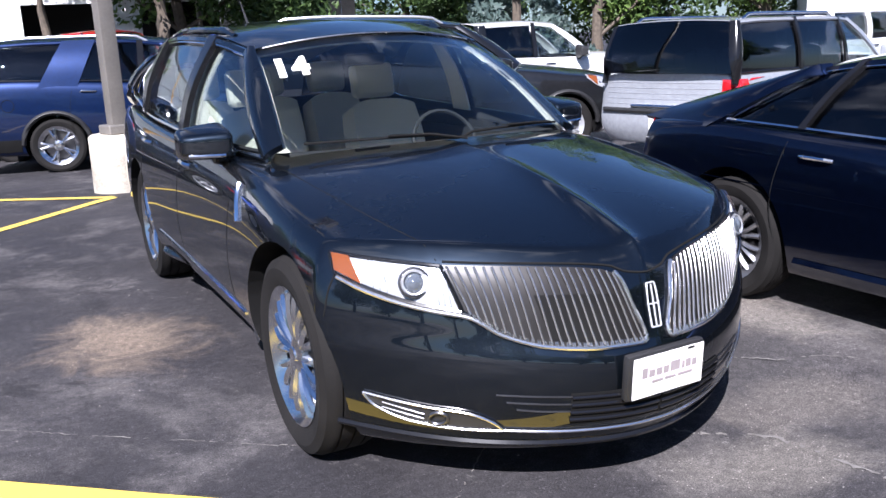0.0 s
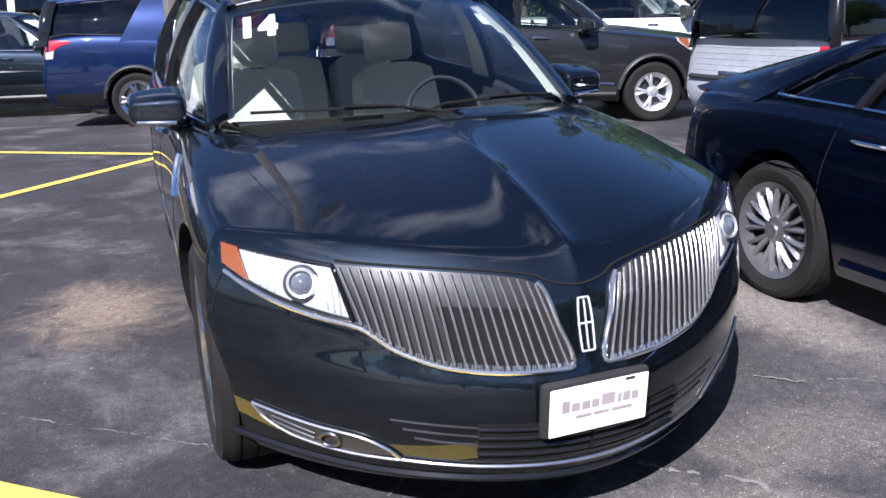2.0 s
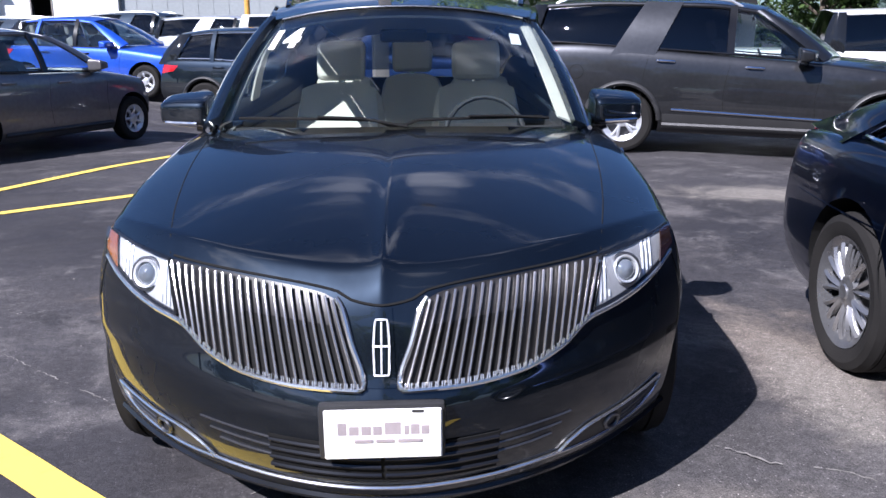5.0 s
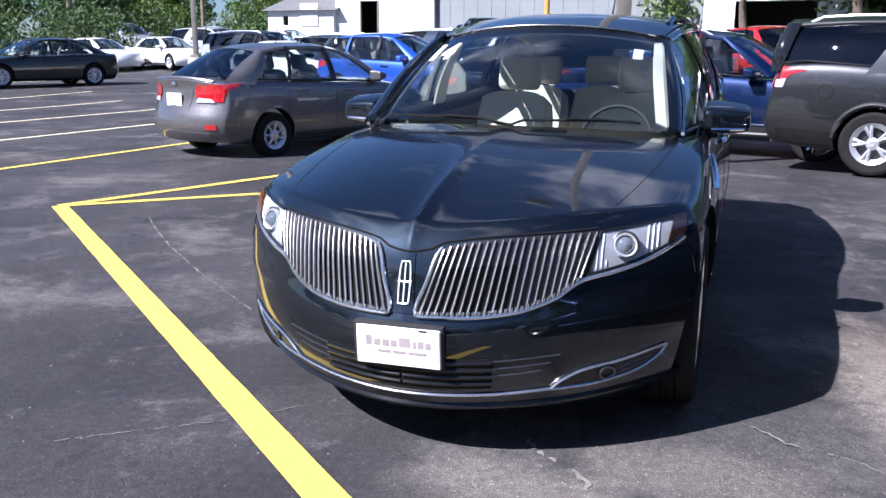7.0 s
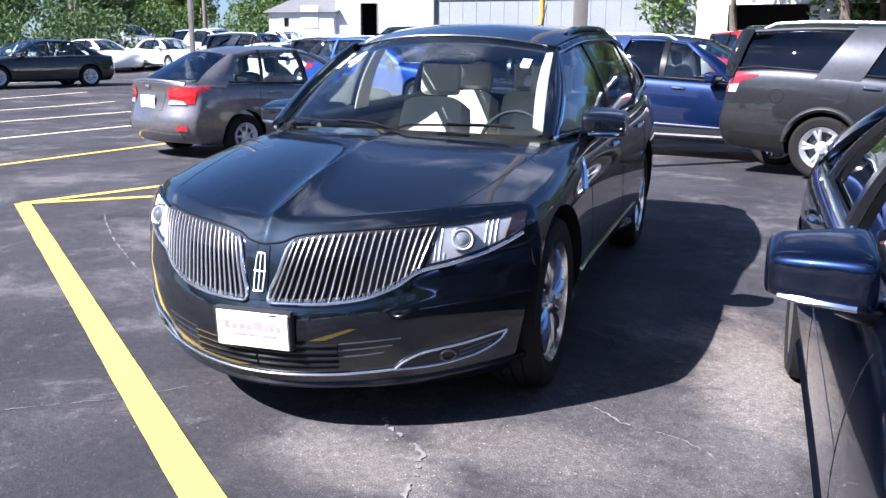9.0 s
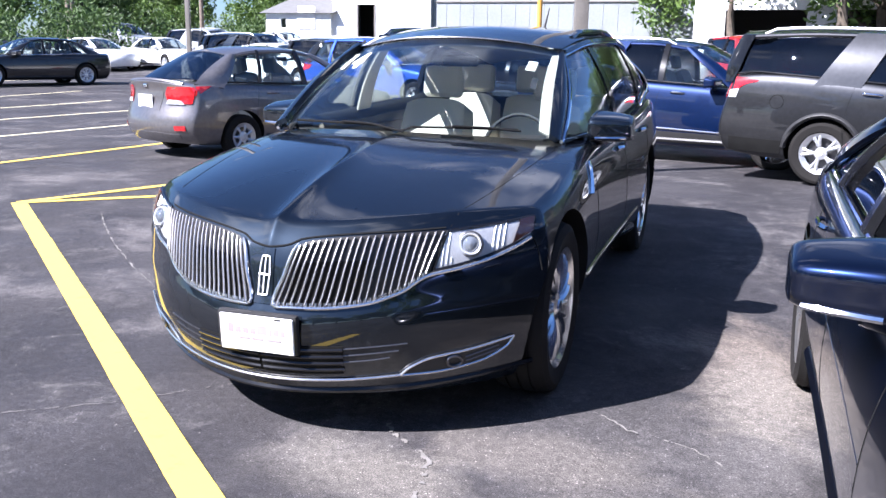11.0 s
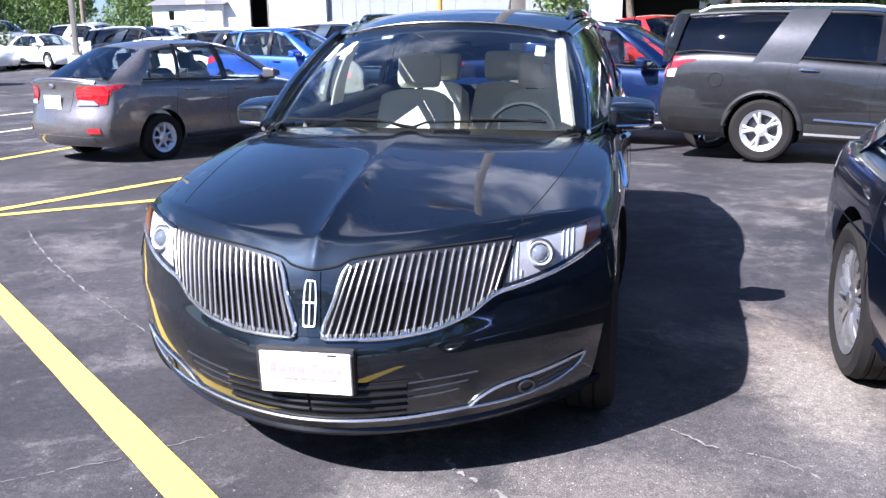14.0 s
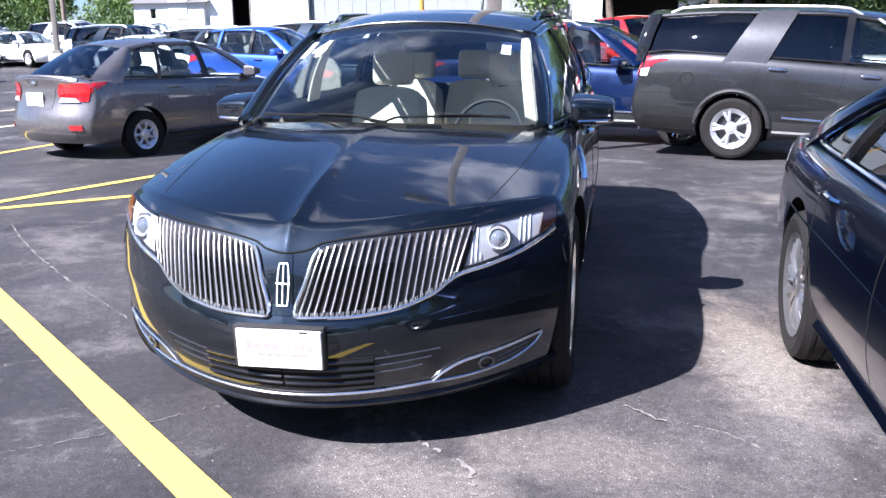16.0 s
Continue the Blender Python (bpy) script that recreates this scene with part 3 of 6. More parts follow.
        for yh in s["handles"]:
            zh = bz(yh) - 0.12
            part("door_handle", tube_bm([skin.hit("+" if sd > 0 else "-", yh + 0.2 * i / 6, zh + 0.006 * i / 6, 0.004 + 0.022 * (1 if 0 < i < 6 else 0)) for i in range(7)], s.get("handle_r", 0.014), 6), s.get("handle_mat", paint_mat), root)
        # wheel arch lips
        if s.get("lips"):
            for y in (0, wb):
                lp = []
                for i in range(21):
                    t = math.pi * (0.02 + 0.96 * i / 20)
                    lp.append(skin.hit("+" if sd > 0 else "-", y + (r + 0.065) * math.cos(t), r + 0.01 + (r + 0.065) * math.sin(t), 0.0))
                part("arch_lip", tube_bm(lp, 0.035, 6), s["lips"], root, angle=60)
    seat_z = s["seat_z"] if "seat_z" in s else min(clear + 0.34, max(z for _, z in s["rail_z"]) - 1.07)
    for x, y in s.get("seat_at", ((-0.38, 1.45), (0.38, 1.45))):
        seat(root, x, y, seat_z, seats)
    if s.get("bench"):
        for x in (-0.45, 0.0, 0.45):
            seat(root, x, s["bench"], seat_z, seats, 0.46)
    # steering wheel on the car's left
    st = [Vector((0.38 + 0.185 * math.cos(a * math.pi / 12), cy + 0.62 + 0.08 * math.sin(a * math.pi / 12), cz - 0.13 + 0.17 * math.sin(a * math.pi / 12))) for a in range(24)]
    sw = part("steering_wheel", tube_bm(st, 0.012, 6, closed=True), DASH, root)
    part("steering_hub", rbox_bm(0.2, 0.05, 0.1, 0.02, 2, pose(0.38, cy + 0.6, cz - 0.15, 25, 0, 0)), DASH, sw)
    part("dashboard", grid_bm(lambda u, v: ((2 * u - 1) * (cx - 0.04), cy + 0.05 - cbow * (1 - (2 * u - 1) ** 2) * (1 - v) + 0.42 * v, cz - 0.03 - 0.02 * v - 0.10 * v ** 4), 12, 6, 0.02), DASH, root)
    part("inside_mirror", rbox_bm(0.22, 0.02, 0.06, 0.01, 1, pose(0, ty + 0.06, tz - 0.06)), DASH, root)
    return root, skin


def mirror_bm(sd, mx, my, mz, ml, mh):
    """A door mirror: a foot on the door and a rounded shell, thicker towards the car."""
    def f(a, b, c):
        x = mx + ml * (a + 1) / 2
        taper = 1 - 0.22 * ((a + 1) / 2) ** 2
        hgt = mh * taper
        y = my + (b - 0.35) * 0.2 * (1 - 0.35 * ((a + 1) / 2)) + 0.03 * ((a + 1) / 2) ** 2
        bulge = 1 - 0.35 * max(0.0, 1 - b) ** 1.5
        return (sd * x, y, mz + (c - 0.45) * hgt * bulge)
    me = subsurf_mesh(boxgrid_bm([-1.06, -0.6, 0, 0.6, 1.1], [-0.1, 0.25, 0.75, 1.05], [-0.08, 0.25, 0.7, 1.1], f), 2, "shell")
    MIRROR_SKIN.append(Skin(me))
    bm = bmesh.new()
    bm.from_mesh(me)
    tube_bm([(sd * (mx - 0.13), my + 0.05, mz - mh * 0.55), (sd * (mx - 0.03), my + 0.04, mz - mh * 0.5), (sd * (mx + 0.06), my + 0.03, mz - mh * 0.35)], [0.045, 0.038, 0.03], 8, bm)
    return bm


def number_plate(parent, x, y, z, rz, size=(0.305, 0.155), tilt=0):
    """A plain plate with bars in place of its writing."""
    p = part("number_plate", rbox_bm(size[0], 0.012, size[1], 0.005, 1, pose(x, y, z, tilt, 0, rz)), WHITE_SHEET, parent, "white plate")
    return p


PRIVACY_BLACK = mat("dark_glass_edge", (0.01, 0.011, 0.013), 0.04, var=0.05)
SUV = dict(base=2.86, tyre=0.365, tw=0.25, rim=0.24, track=0.975, clear=0.24, gap=0.06,
           top=[(-0.93, 0.98), (-0.6, 1.05), (0, 1.12), (0.5, 1.16), (1.0, 1.14), (2.2, 1.19), (3.6, 1.255), (4.08, 1.22)],
           edge=[(-0.93, 0.93), (0, 1.02), (0.6, 1.08), (2.0, 1.16), (3.5, 1.24), (4.08, 1.18)],
           wide=[(-0.93, 0.88), (-0.5, 0.96), (0, 0.99), (1.5, 0.985), (2.9, 0.995), (3.6, 0.97), (4.18, 0.94)],
           nose=[(0.24, -0.85), (0.5, -0.93), (0.85, -0.90), (0.98, -0.80)], tail=[(0.24, 4.1), (0.5, 4.2), (0.8, 4.16), (1.2, 4.06)],
           section=[(0, 0.88), (0.12, 0.965), (0.42, 1.0), (0.72, 0.985), (0.92, 0.955), (1, 0.91)],
           bow=0.33, rbow=0.07, rcorner=0.05, cabin=(0.95, 3.7), cowl=(0.74, 0.62, 1.16), wtop=(0.60, 1.38, 1.63),
           belt_x=[(0.6, 0.90), (1.5, 0.92), (3.0, 0.91), (3.9, 0.82)], belt_z=[(0.6, 1.10), (2, 1.17), (3.9, 1.25)],
           rail_x=[(1.3, 0.60), (2.2, 0.66), (3.2, 0.65), (4.0, 0.60)], rail_z=[(1.3, 1.63), (2.0, 1.715), (3.0, 1.72), (4.0, 1.665)],
           crown=0.06, glow=(0.78, 4.08, 1.20), gtop=(0.60, 3.98, 1.665), dpillar_mat=PRIVACY_BLACK,
           windows=[(0.72, 1.66, 1.45, 1.66, False), (1.74, 2.50, 1.74, 2.26, True), (2.98, 3.96, 2.68, 3.86, True)],
           mirror=(0.98, 0.86, 1.17), seams=[0.72, 1.70, 2.62], handles=[1.32, 2.3], lips=PLASTIC, rails=(1.6, 3.75, SILVER_RIM), bench=2.35,
           handle_mat=CHROME, rim_mat=SILVER_RIM, spokes=5, spoke_w=0.014, painted_gap=1)


def variant(pattern, **kw):
    d = dict(pattern)
    d.update(kw)
    return d


SEDAN = dict(base=2.85, tyre=0.34, tw=0.235, rim=0.235, track=0.925, clear=0.19, gap=0.05,
             top=[(-0.95, 0.74), (-0.6, 0.84), (0, 0.93), (0.5, 0.98), (1.2, 0.96), (3.2, 1.0), (3.5, 1.03), (3.95, 1.0)],
             edge=[(-0.95, 0.70), (-0.3, 0.80), (0.5, 0.92), (1.5, 0.93), (3.2, 0.98), (3.95, 0.92)],
             wide=[(-0.95, 0.80), (-0.5, 0.89), (0, 0.925), (1.4, 0.92), (2.85, 0.93), (3.5, 0.89), (3.95, 0.80)],
             nose=[(0.19, -0.86), (0.45, -0.95), (0.6, -0.93), (0.74, -0.86)], tail=[(0.19, 3.86), (0.5, 3.98), (0.8, 3.96), (1.0, 3.92)],
             section=[(0, 0.88), (0.12, 0.965), (0.42, 1.0), (0.72, 0.985), (0.92, 0.955), (1, 0.91)],
             bow=0.42, rbow=0.25, cabin=(0.95, 3.1), cowl=(0.70, 0.50, 1.0), wtop=(0.53, 1.32, 1.36),
             belt_x=[(0.5, 0.83), (1.5, 0.86), (2.6, 0.85), (3.3, 0.76)], belt_z=[(0.5, 0.94), (1.8, 0.97), (3.3, 1.02)],
             rail_x=[(1.2, 0.53), (1.9, 0.58), (2.5, 0.56), (3.2, 0.50)], rail_z=[(1.2, 1.35), (1.7, 1.42), (2.2, 1.42), (2.8, 1.34)],
             crown=0.05, glow=(0.62, 3.42, 1.03), gtop=(0.51, 2.75, 1.345),
             windows=[(0.62, 1.55, 1.35, 1.6, False), (1.63, 2.5, 1.68, 2.4, False), (2.56, 2.95, 2.45, 2.62, False)],
             mirror=(0.87, 0.66, 0.99), mirror_size=(0.21, 0.16), seams=[0.55, 1.58, 2.52], handles=[1.25, 2.2], bench=2.1, spokes=5)


# ---------- ground ----------
def ground_h(x, y):
    """The yard falls gently behind the parked cars, and rises far off."""
    fall = -0.027 * max(0, min(y, 14) - 6.4) * smooth01(-6.5, -3.5, x) - 0.10 * smooth01(2.8, 5.2, x) * smooth01(9.5, 6, y)
    fall -= 0.045 * smooth01(1.0, 1.9, x) * smooth01(3.5, 1.5, y) * smooth01(4.6, 3.4, x)
    rise = 0.28 * smooth01(13.5, 16.5, y) * smooth01(-9, -5, x) + 0.24 * smooth01(19, 29, math.hypot(x, y)) * smooth01(-6, -14, x)
    return fall + rise + 1.0 * smooth01(26, 44, y) * smooth01(-4, -12, x)


def axis_pts(lo, hi, dense_lo, dense_hi, step):
    out = [dense_lo + step * i for i in range(int((dense_hi - dense_lo) / step) + 1)]
    d, p = step, dense_hi
    while p < hi:
        d *= 1.35
        p += d
        out.append(p)
    d, p = step, dense_lo
    while p > lo:
        d *= 1.35
        p -= d
        out.insert(0, p)
    return out


def asphalt_mat():
    """Old asphalt: stone grain, pale dusty drifts, dark seal patches and two sandy spills."""
    m, n, l, p = node_mat("asphalt")
    tc = n.new("ShaderNodeTexCoord")

    def noise_at(scale, detail=6.0, rough=0.6, distort=0.0):
        t = n.new("ShaderNodeTexNoise")
        t.inputs["Scale"].default_value, t.inputs["Detail"].default_value = scale, detail
        t.inputs["Roughness"].default_value, t.inputs["Distortion"].default_value = rough, distort
        l.new(tc.outputs["Object"], t.inputs["Vector"])
        return t.outputs["Fac"]

    def ramp(src, lo, hi, a=0.0, b=1.0):
        r = n.new("ShaderNodeMapRange")
        r.interpolation_type = "SMOOTHSTEP"
        for i, v in enumerate((lo, hi, a, b)):
            r.inputs[i + 1].default_value = v
        l.new(src, r.inputs[0])
        return r.outputs[0]

    def math_node(op, a, b):
        k = n.new("ShaderNodeMath")
        k.operation = op
        for i, v in enumerate((a, b)):
            if isinstance(v, (int, float)):
                k.inputs[i].default_value = v
            else:
                l.new(v, k.inputs[i])
        return k.outputs[0]

    def mix(fac, a, b):
        k = n.new("ShaderNodeMixRGB")
        l.new(fac, k.inputs[0])
        for i, v in ((1, a), (2, b)):
            if isinstance(v, tuple):
                k.inputs[i].default_value = (*v, 1)
            else:
                l.new(v, k.inputs[i])
        return k.outputs[0]

    base = mix(ramp(noise_at(0.45, 5), 0.35, 0.65), (0.026, 0.0245, 0.0275), (0.047, 0.044, 0.047))
    dust = ramp(noise_at(0.8, 12, 0.74, 0.3), 0.50, 0.66, 0, 0.75)
    base = mix(dust, base, (0.135, 0.125, 0.122))
    drift = ramp(noise_at(3.1, 12, 0.82, 0.6), 0.55, 0.66, 0, 0.6)
    base = mix(drift, base, (0.135, 0.128, 0.123))
    seal = ramp(noise_at(1.3, 10, 0.72, 0.5), 0.57, 0.63, 0, 0.65)
    base = mix(seal, base, (0.021, 0.020, 0.022))
    scuff = ramp(noise_at(11, 10, 0.85, 0.4), 0.60, 0.70, 0, 0.5)
    base = mix(scuff, base, (0.17, 0.162, 0.155))
    wobble = noise_at(2.2, 8, 0.7, 0.8)
    for x, y, rx_, ry_, col, power in ((-1.3, 1.7, 0.42, 0.6, (0.25, 0.195, 0.145), 0.75), (1.75, 0.75, 0.38, 0.9, (0.24, 0.20, 0.165), 0.6), (1.0, -0.7, 0.6, 0.25, (0.2, 0.175, 0.15), 0.5), (3.2, 4.6, 1.2, 0.5, (0.26, 0.235, 0.20), 0.6), (1.5, -0.7, 1.3, 1.5, (0.13, 0.12, 0.115), 0.3), (0.45, -1.0, 0.45, 0.3, (0.21, 0.19, 0.165), 0.6), (1.75, 0.3, 0.25, 0.7, (0.22, 0.20, 0.175), 0.6), (-0.2, -1.35, 0.7, 0.4, (0.030, 0.028, 0.031), 0.7)):
        mp = n.new("ShaderNodeMapping")
        mp.vector_type = "POINT"
        mp.inputs["Location"].default_value = (-x / rx_, -y / ry_, 0)
        mp.inputs["Scale"].default_value = (1 / rx_, 1 / ry_, 1)
        l.new(tc.outputs["Object"], mp.inputs[0])
        ln = n.new("ShaderNodeVectorMath")
        ln.operation = "LENGTH"
        l.new(mp.outputs[0], ln.inputs[0])
        blob = math_node("ADD", ln.outputs["Value"], math_node("MULTIPLY", math_node("SUBTRACT", wobble, 0.5), -2.4))
        base = mix(ramp(blob, 0.2, 1.15, power, 0.0), base, col)
    grain = math_node("MULTIPLY", ramp(noise_at(160, 3, 0.7), 0.3, 0.7, 0.45, 1.55), ramp(noise_at(26, 9, 0.85), 0.32, 0.68, 0.62, 1.38))
    vo = n.new("ShaderNodeTexVoronoi")
    vo.inputs["Scale"].default_value = 95
    l.new(tc.outputs["Object"], vo.inputs["Vector"])
    sep = n.new("ShaderNodeSeparateColor")
    l.new(vo.outputs["Color"], sep.inputs[0])
    stone = math_node("MULTIPLY", ramp(sep.outputs[0], 0.72, 0.95), ramp(vo.outputs["Distance"], 0.15, 0.4, 1.0, 0.0))
    fleck = math_node("ADD", math_node("MULTIPLY", stone, 1.6), 0.93)
    sc = n.new("ShaderNodeVectorMath")
    sc.operation = "SCALE"
    l.new(base, sc.inputs[0])
    l.new(math_node("MULTIPLY", grain, fleck), sc.inputs["Scale"])
    l.new(sc.outputs[0], p.inputs["Base Color"])
    l.new(ramp(noise_at(1.1, 4), 0.3, 0.7, 0.62, 0.9), p.inputs["Roughness"])
    p.inputs["Specular IOR Level"].default_value = 0.35
    bn = n.new("ShaderNodeBump")
    bn.inputs["Strength"].default_value, bn.inputs["Distance"].default_value = 0.75, 0.006
    l.new(noise_at(75, 8, 0.8), bn.inputs["Height"])
    l.new(bn.outputs[0], p.inputs["Normal"])
    return m


bm = bmesh.new()
gxs, gys = axis_pts(-900, 900, -30, 12, 0.5), axis_pts(-900, 900, -8, 36, 0.5)
gv = [[bm.verts.new((x, y, ground_h(x, y))) for y in gys] for x in gxs]
for i in range(len(gxs) - 1):
    for j in range(len(gys) - 1):
        bm.faces.new((gv[i][j], gv[i + 1][j], gv[i + 1][j + 1], gv[i][j + 1]))
ASPHALT = asphalt_mat()
g = part("ground", bm, ASPHALT, None)
tagged(g, "dark grey weathered asphalt of the car yard", "ground", kind="structure")


def worn_paint(name, col):
    m, n, l, p = node_mat(name)
    tc, a, b, mx = n.new("ShaderNodeTexCoord"), n.new("ShaderNodeTexNoise"), n.new("ShaderNodeMapRange"), n.new("ShaderNodeMixRGB")
    a.inputs["Scale"].default_value, a.inputs["Detail"].default_value, a.inputs["Roughness"].default_value = 7, 10, 0.75
    l.new(tc.outputs["Object"], a.inputs["Vector"])
    l.new(a.outputs["Fac"], b.inputs[0])
    b.inputs[1].default_value, b.inputs[2].default_value = 0.57, 0.72
    l.new(b.outputs[0], mx.inputs[0])
    mx.inputs[1].default_value, mx.inputs[2].default_value = (*col, 1), (0.14, 0.12, 0.07, 1)
    l.new(mx.outputs[0], p.inputs["Base Color"])
    p.inputs["Roughness"].default_value = 0.7
    return m


YELLOW = worn_paint("yellow_line_paint", (0.68, 0.49, 0.085))
PALE_YELLOW = worn_paint("faded_line_paint", (0.70, 0.64, 0.42))
CRACK_FILL = mat("pale_crack_dust", (0.19, 0.178, 0.165), 0.9, var=0.3, scale=20)


def strip_on_ground(name, pts, w, material, label, jag=0.0, lift=0.005, step=0.25, kind="structure", seed=1, category="parking line"):
    """A painted band or a crack that follows the ground along pts."""
    rng = random.Random(seed)
    run = []
    for (x0, y0), (x1, y1) in zip(pts, pts[1:]):
        k = max(1, int(math.hypot(x1 - x0, y1 - y0) / step))
        run += [(x0 + (x1 - x0) * i / k, y0 + (y1 - y0) * i / k) for i in range(k)]
    run.append(pts[-1])
    bm = bmesh.new()
    prev = None
    for i, (x, y) in enumerate(run):
        ax, ay = run[max(0, i - 1)]
        bx_, by_ = run[min(len(run) - 1, i + 1)]
        d = math.hypot(bx_ - ax, by_ - ay) or 1
        nx, ny = -(by_ - ay) / d, (bx_ - ax) / d
        o = rng.uniform(-jag, jag)
        hw = w / 2 * (rng.uniform(0.2, 1.3) if jag else rng.uniform(0.97, 1.03))
        a = bm.verts.new((x + nx * (o + hw), y + ny * (o + hw), ground_h(x, y) + lift))
        b = bm.verts.new((x + nx * (o - hw), y + ny * (o - hw), ground_h(x, y) + lift))
        if prev and not (jag and math.sin(i * 0.37 + seed * 2.1) + rng.uniform(-0.9, 0.9) > 0.5):
            bm.faces.new((prev[0], prev[1], b, a))
        prev = (a, b)
    return tagged(part(name, bm, material, None), label, category, kind=kind)


C1, P1, C2 = (-4.75, 2.68), (-0.66, 6.6), (-2.66, 8.2)
strip_on_ground("parking_line", [C1, (-0.13, -1.25), (0.95, -2.15)], 0.135, YELLOW, "bright yellow painted stall line")
strip_on_ground("parking_line", [C1, (-2.2, 4.98), P1], 0.115, YELLOW, "yellow painted line to the lamp post", lift=0.006)
strip_on_ground("parking_line", [C1, C2], 0.115, YELLOW, "yellow painted line beside the grey sedan", lift=0.007)
strip_on_ground("parking_line", [P1, C2], 0.11, YELLOW, "yellow painted line behind the lamp post", lift=0.008)
for k in range(7):
    x = -7.0 - 2.62 * k
    y = 6.0 + 1.95 * k
    strip_on_ground("stall_line", [(x - 0.35, y - 3.4), (x + 0.35, y + 3.8)], 0.11, PALE_YELLOW if k else YELLOW, "faded pale yellow stall line", seed=k + 5)
CR = ("pale dusty crack in the asphalt", "thin pale seam across the asphalt")
strip_on_ground("crack", [(0.36, -0.62), (0.42, -0.70), (0.53, -0.77), (0.62, -0.87), (0.66, -1.05), (0.69, -1.26), (0.82, -1.6)], 0.022, CRACK_FILL, CR[0], 0.009, 0.004, 0.018, seed=2, category="crack")
strip_on_ground("crack", [(1.10, -0.2), (1.19, -0.26), (1.25, -0.32), (1.37, -0.33), (1.49, -0.35), (1.57, -0.41), (1.66, -0.49), (1.9, -0.62)], 0.010, CRACK_FILL, CR[1], 0.006, 0.004, 0.018, seed=4, category="crack")
strip_on_ground("crack", [(-3.7, 2.55), (-3.4, 2.22), (-2.8, 1.62), (-2.21, 1.09)], 0.012, CRACK_FILL, CR[1], 0.006, 0.004, 0.018, seed=6, category="crack")
strip_on_ground("crack", [(-2.21, 1.09), (-1.84, 0.79), (-1.49, 0.5), (-1.12, 0.2), (-0.8, -0.05)], 0.006, CRACK_FILL, CR[1], 0.006, 0.004, 0.018, seed=8, category="crack")
strip_on_ground("crack", [(-1.25, -1.2), (-0.76, -0.83), (-0.5, -0.55), (-0.3, -0.35)], 0.005, CRACK_FILL, CR[1], 0.006, 0.004, 0.018, seed=9, category="crack")
# loose grit
bm = bmesh.new()
rng = random.Random(7)
for k in range(420):
    x, y = rng.uniform(-3.5, 2.4), rng.uniform(-2.4, 3.5)
    s_ = rng.uniform(0.002, 0.005)
    z = ground_h(x, y)
    q4 = [bm.verts.new((x + s_ * math.cos(a + k), y + s_ * math.sin(a + k), z)) for a in (0, 2.1, 4.2)]
    t_ = bm.verts.new((x, y, z + s_))
    for a, b in ((0, 1), (1, 2), (2, 0)):
        bm.faces.new((q4[a], q4[b], t_))
tagged(part("grit", bm, mat("grit_stone", (0.26, 0.245, 0.225), 0.9, var=0.4, scale=30), None), "loose pale grit scattered over the asphalt", "grit", kind="stuff")

F = (0.972, -0.235)


def at(x, y, fx, fy, z=None):
    """The pose of a car whose front axle stands at x, y and whose nose looks along fx, fy."""
    return pose(x, y, ground_h(x, y) if z is None else z, 0, 0, math.degrees(math.atan2(fx, -fy)))


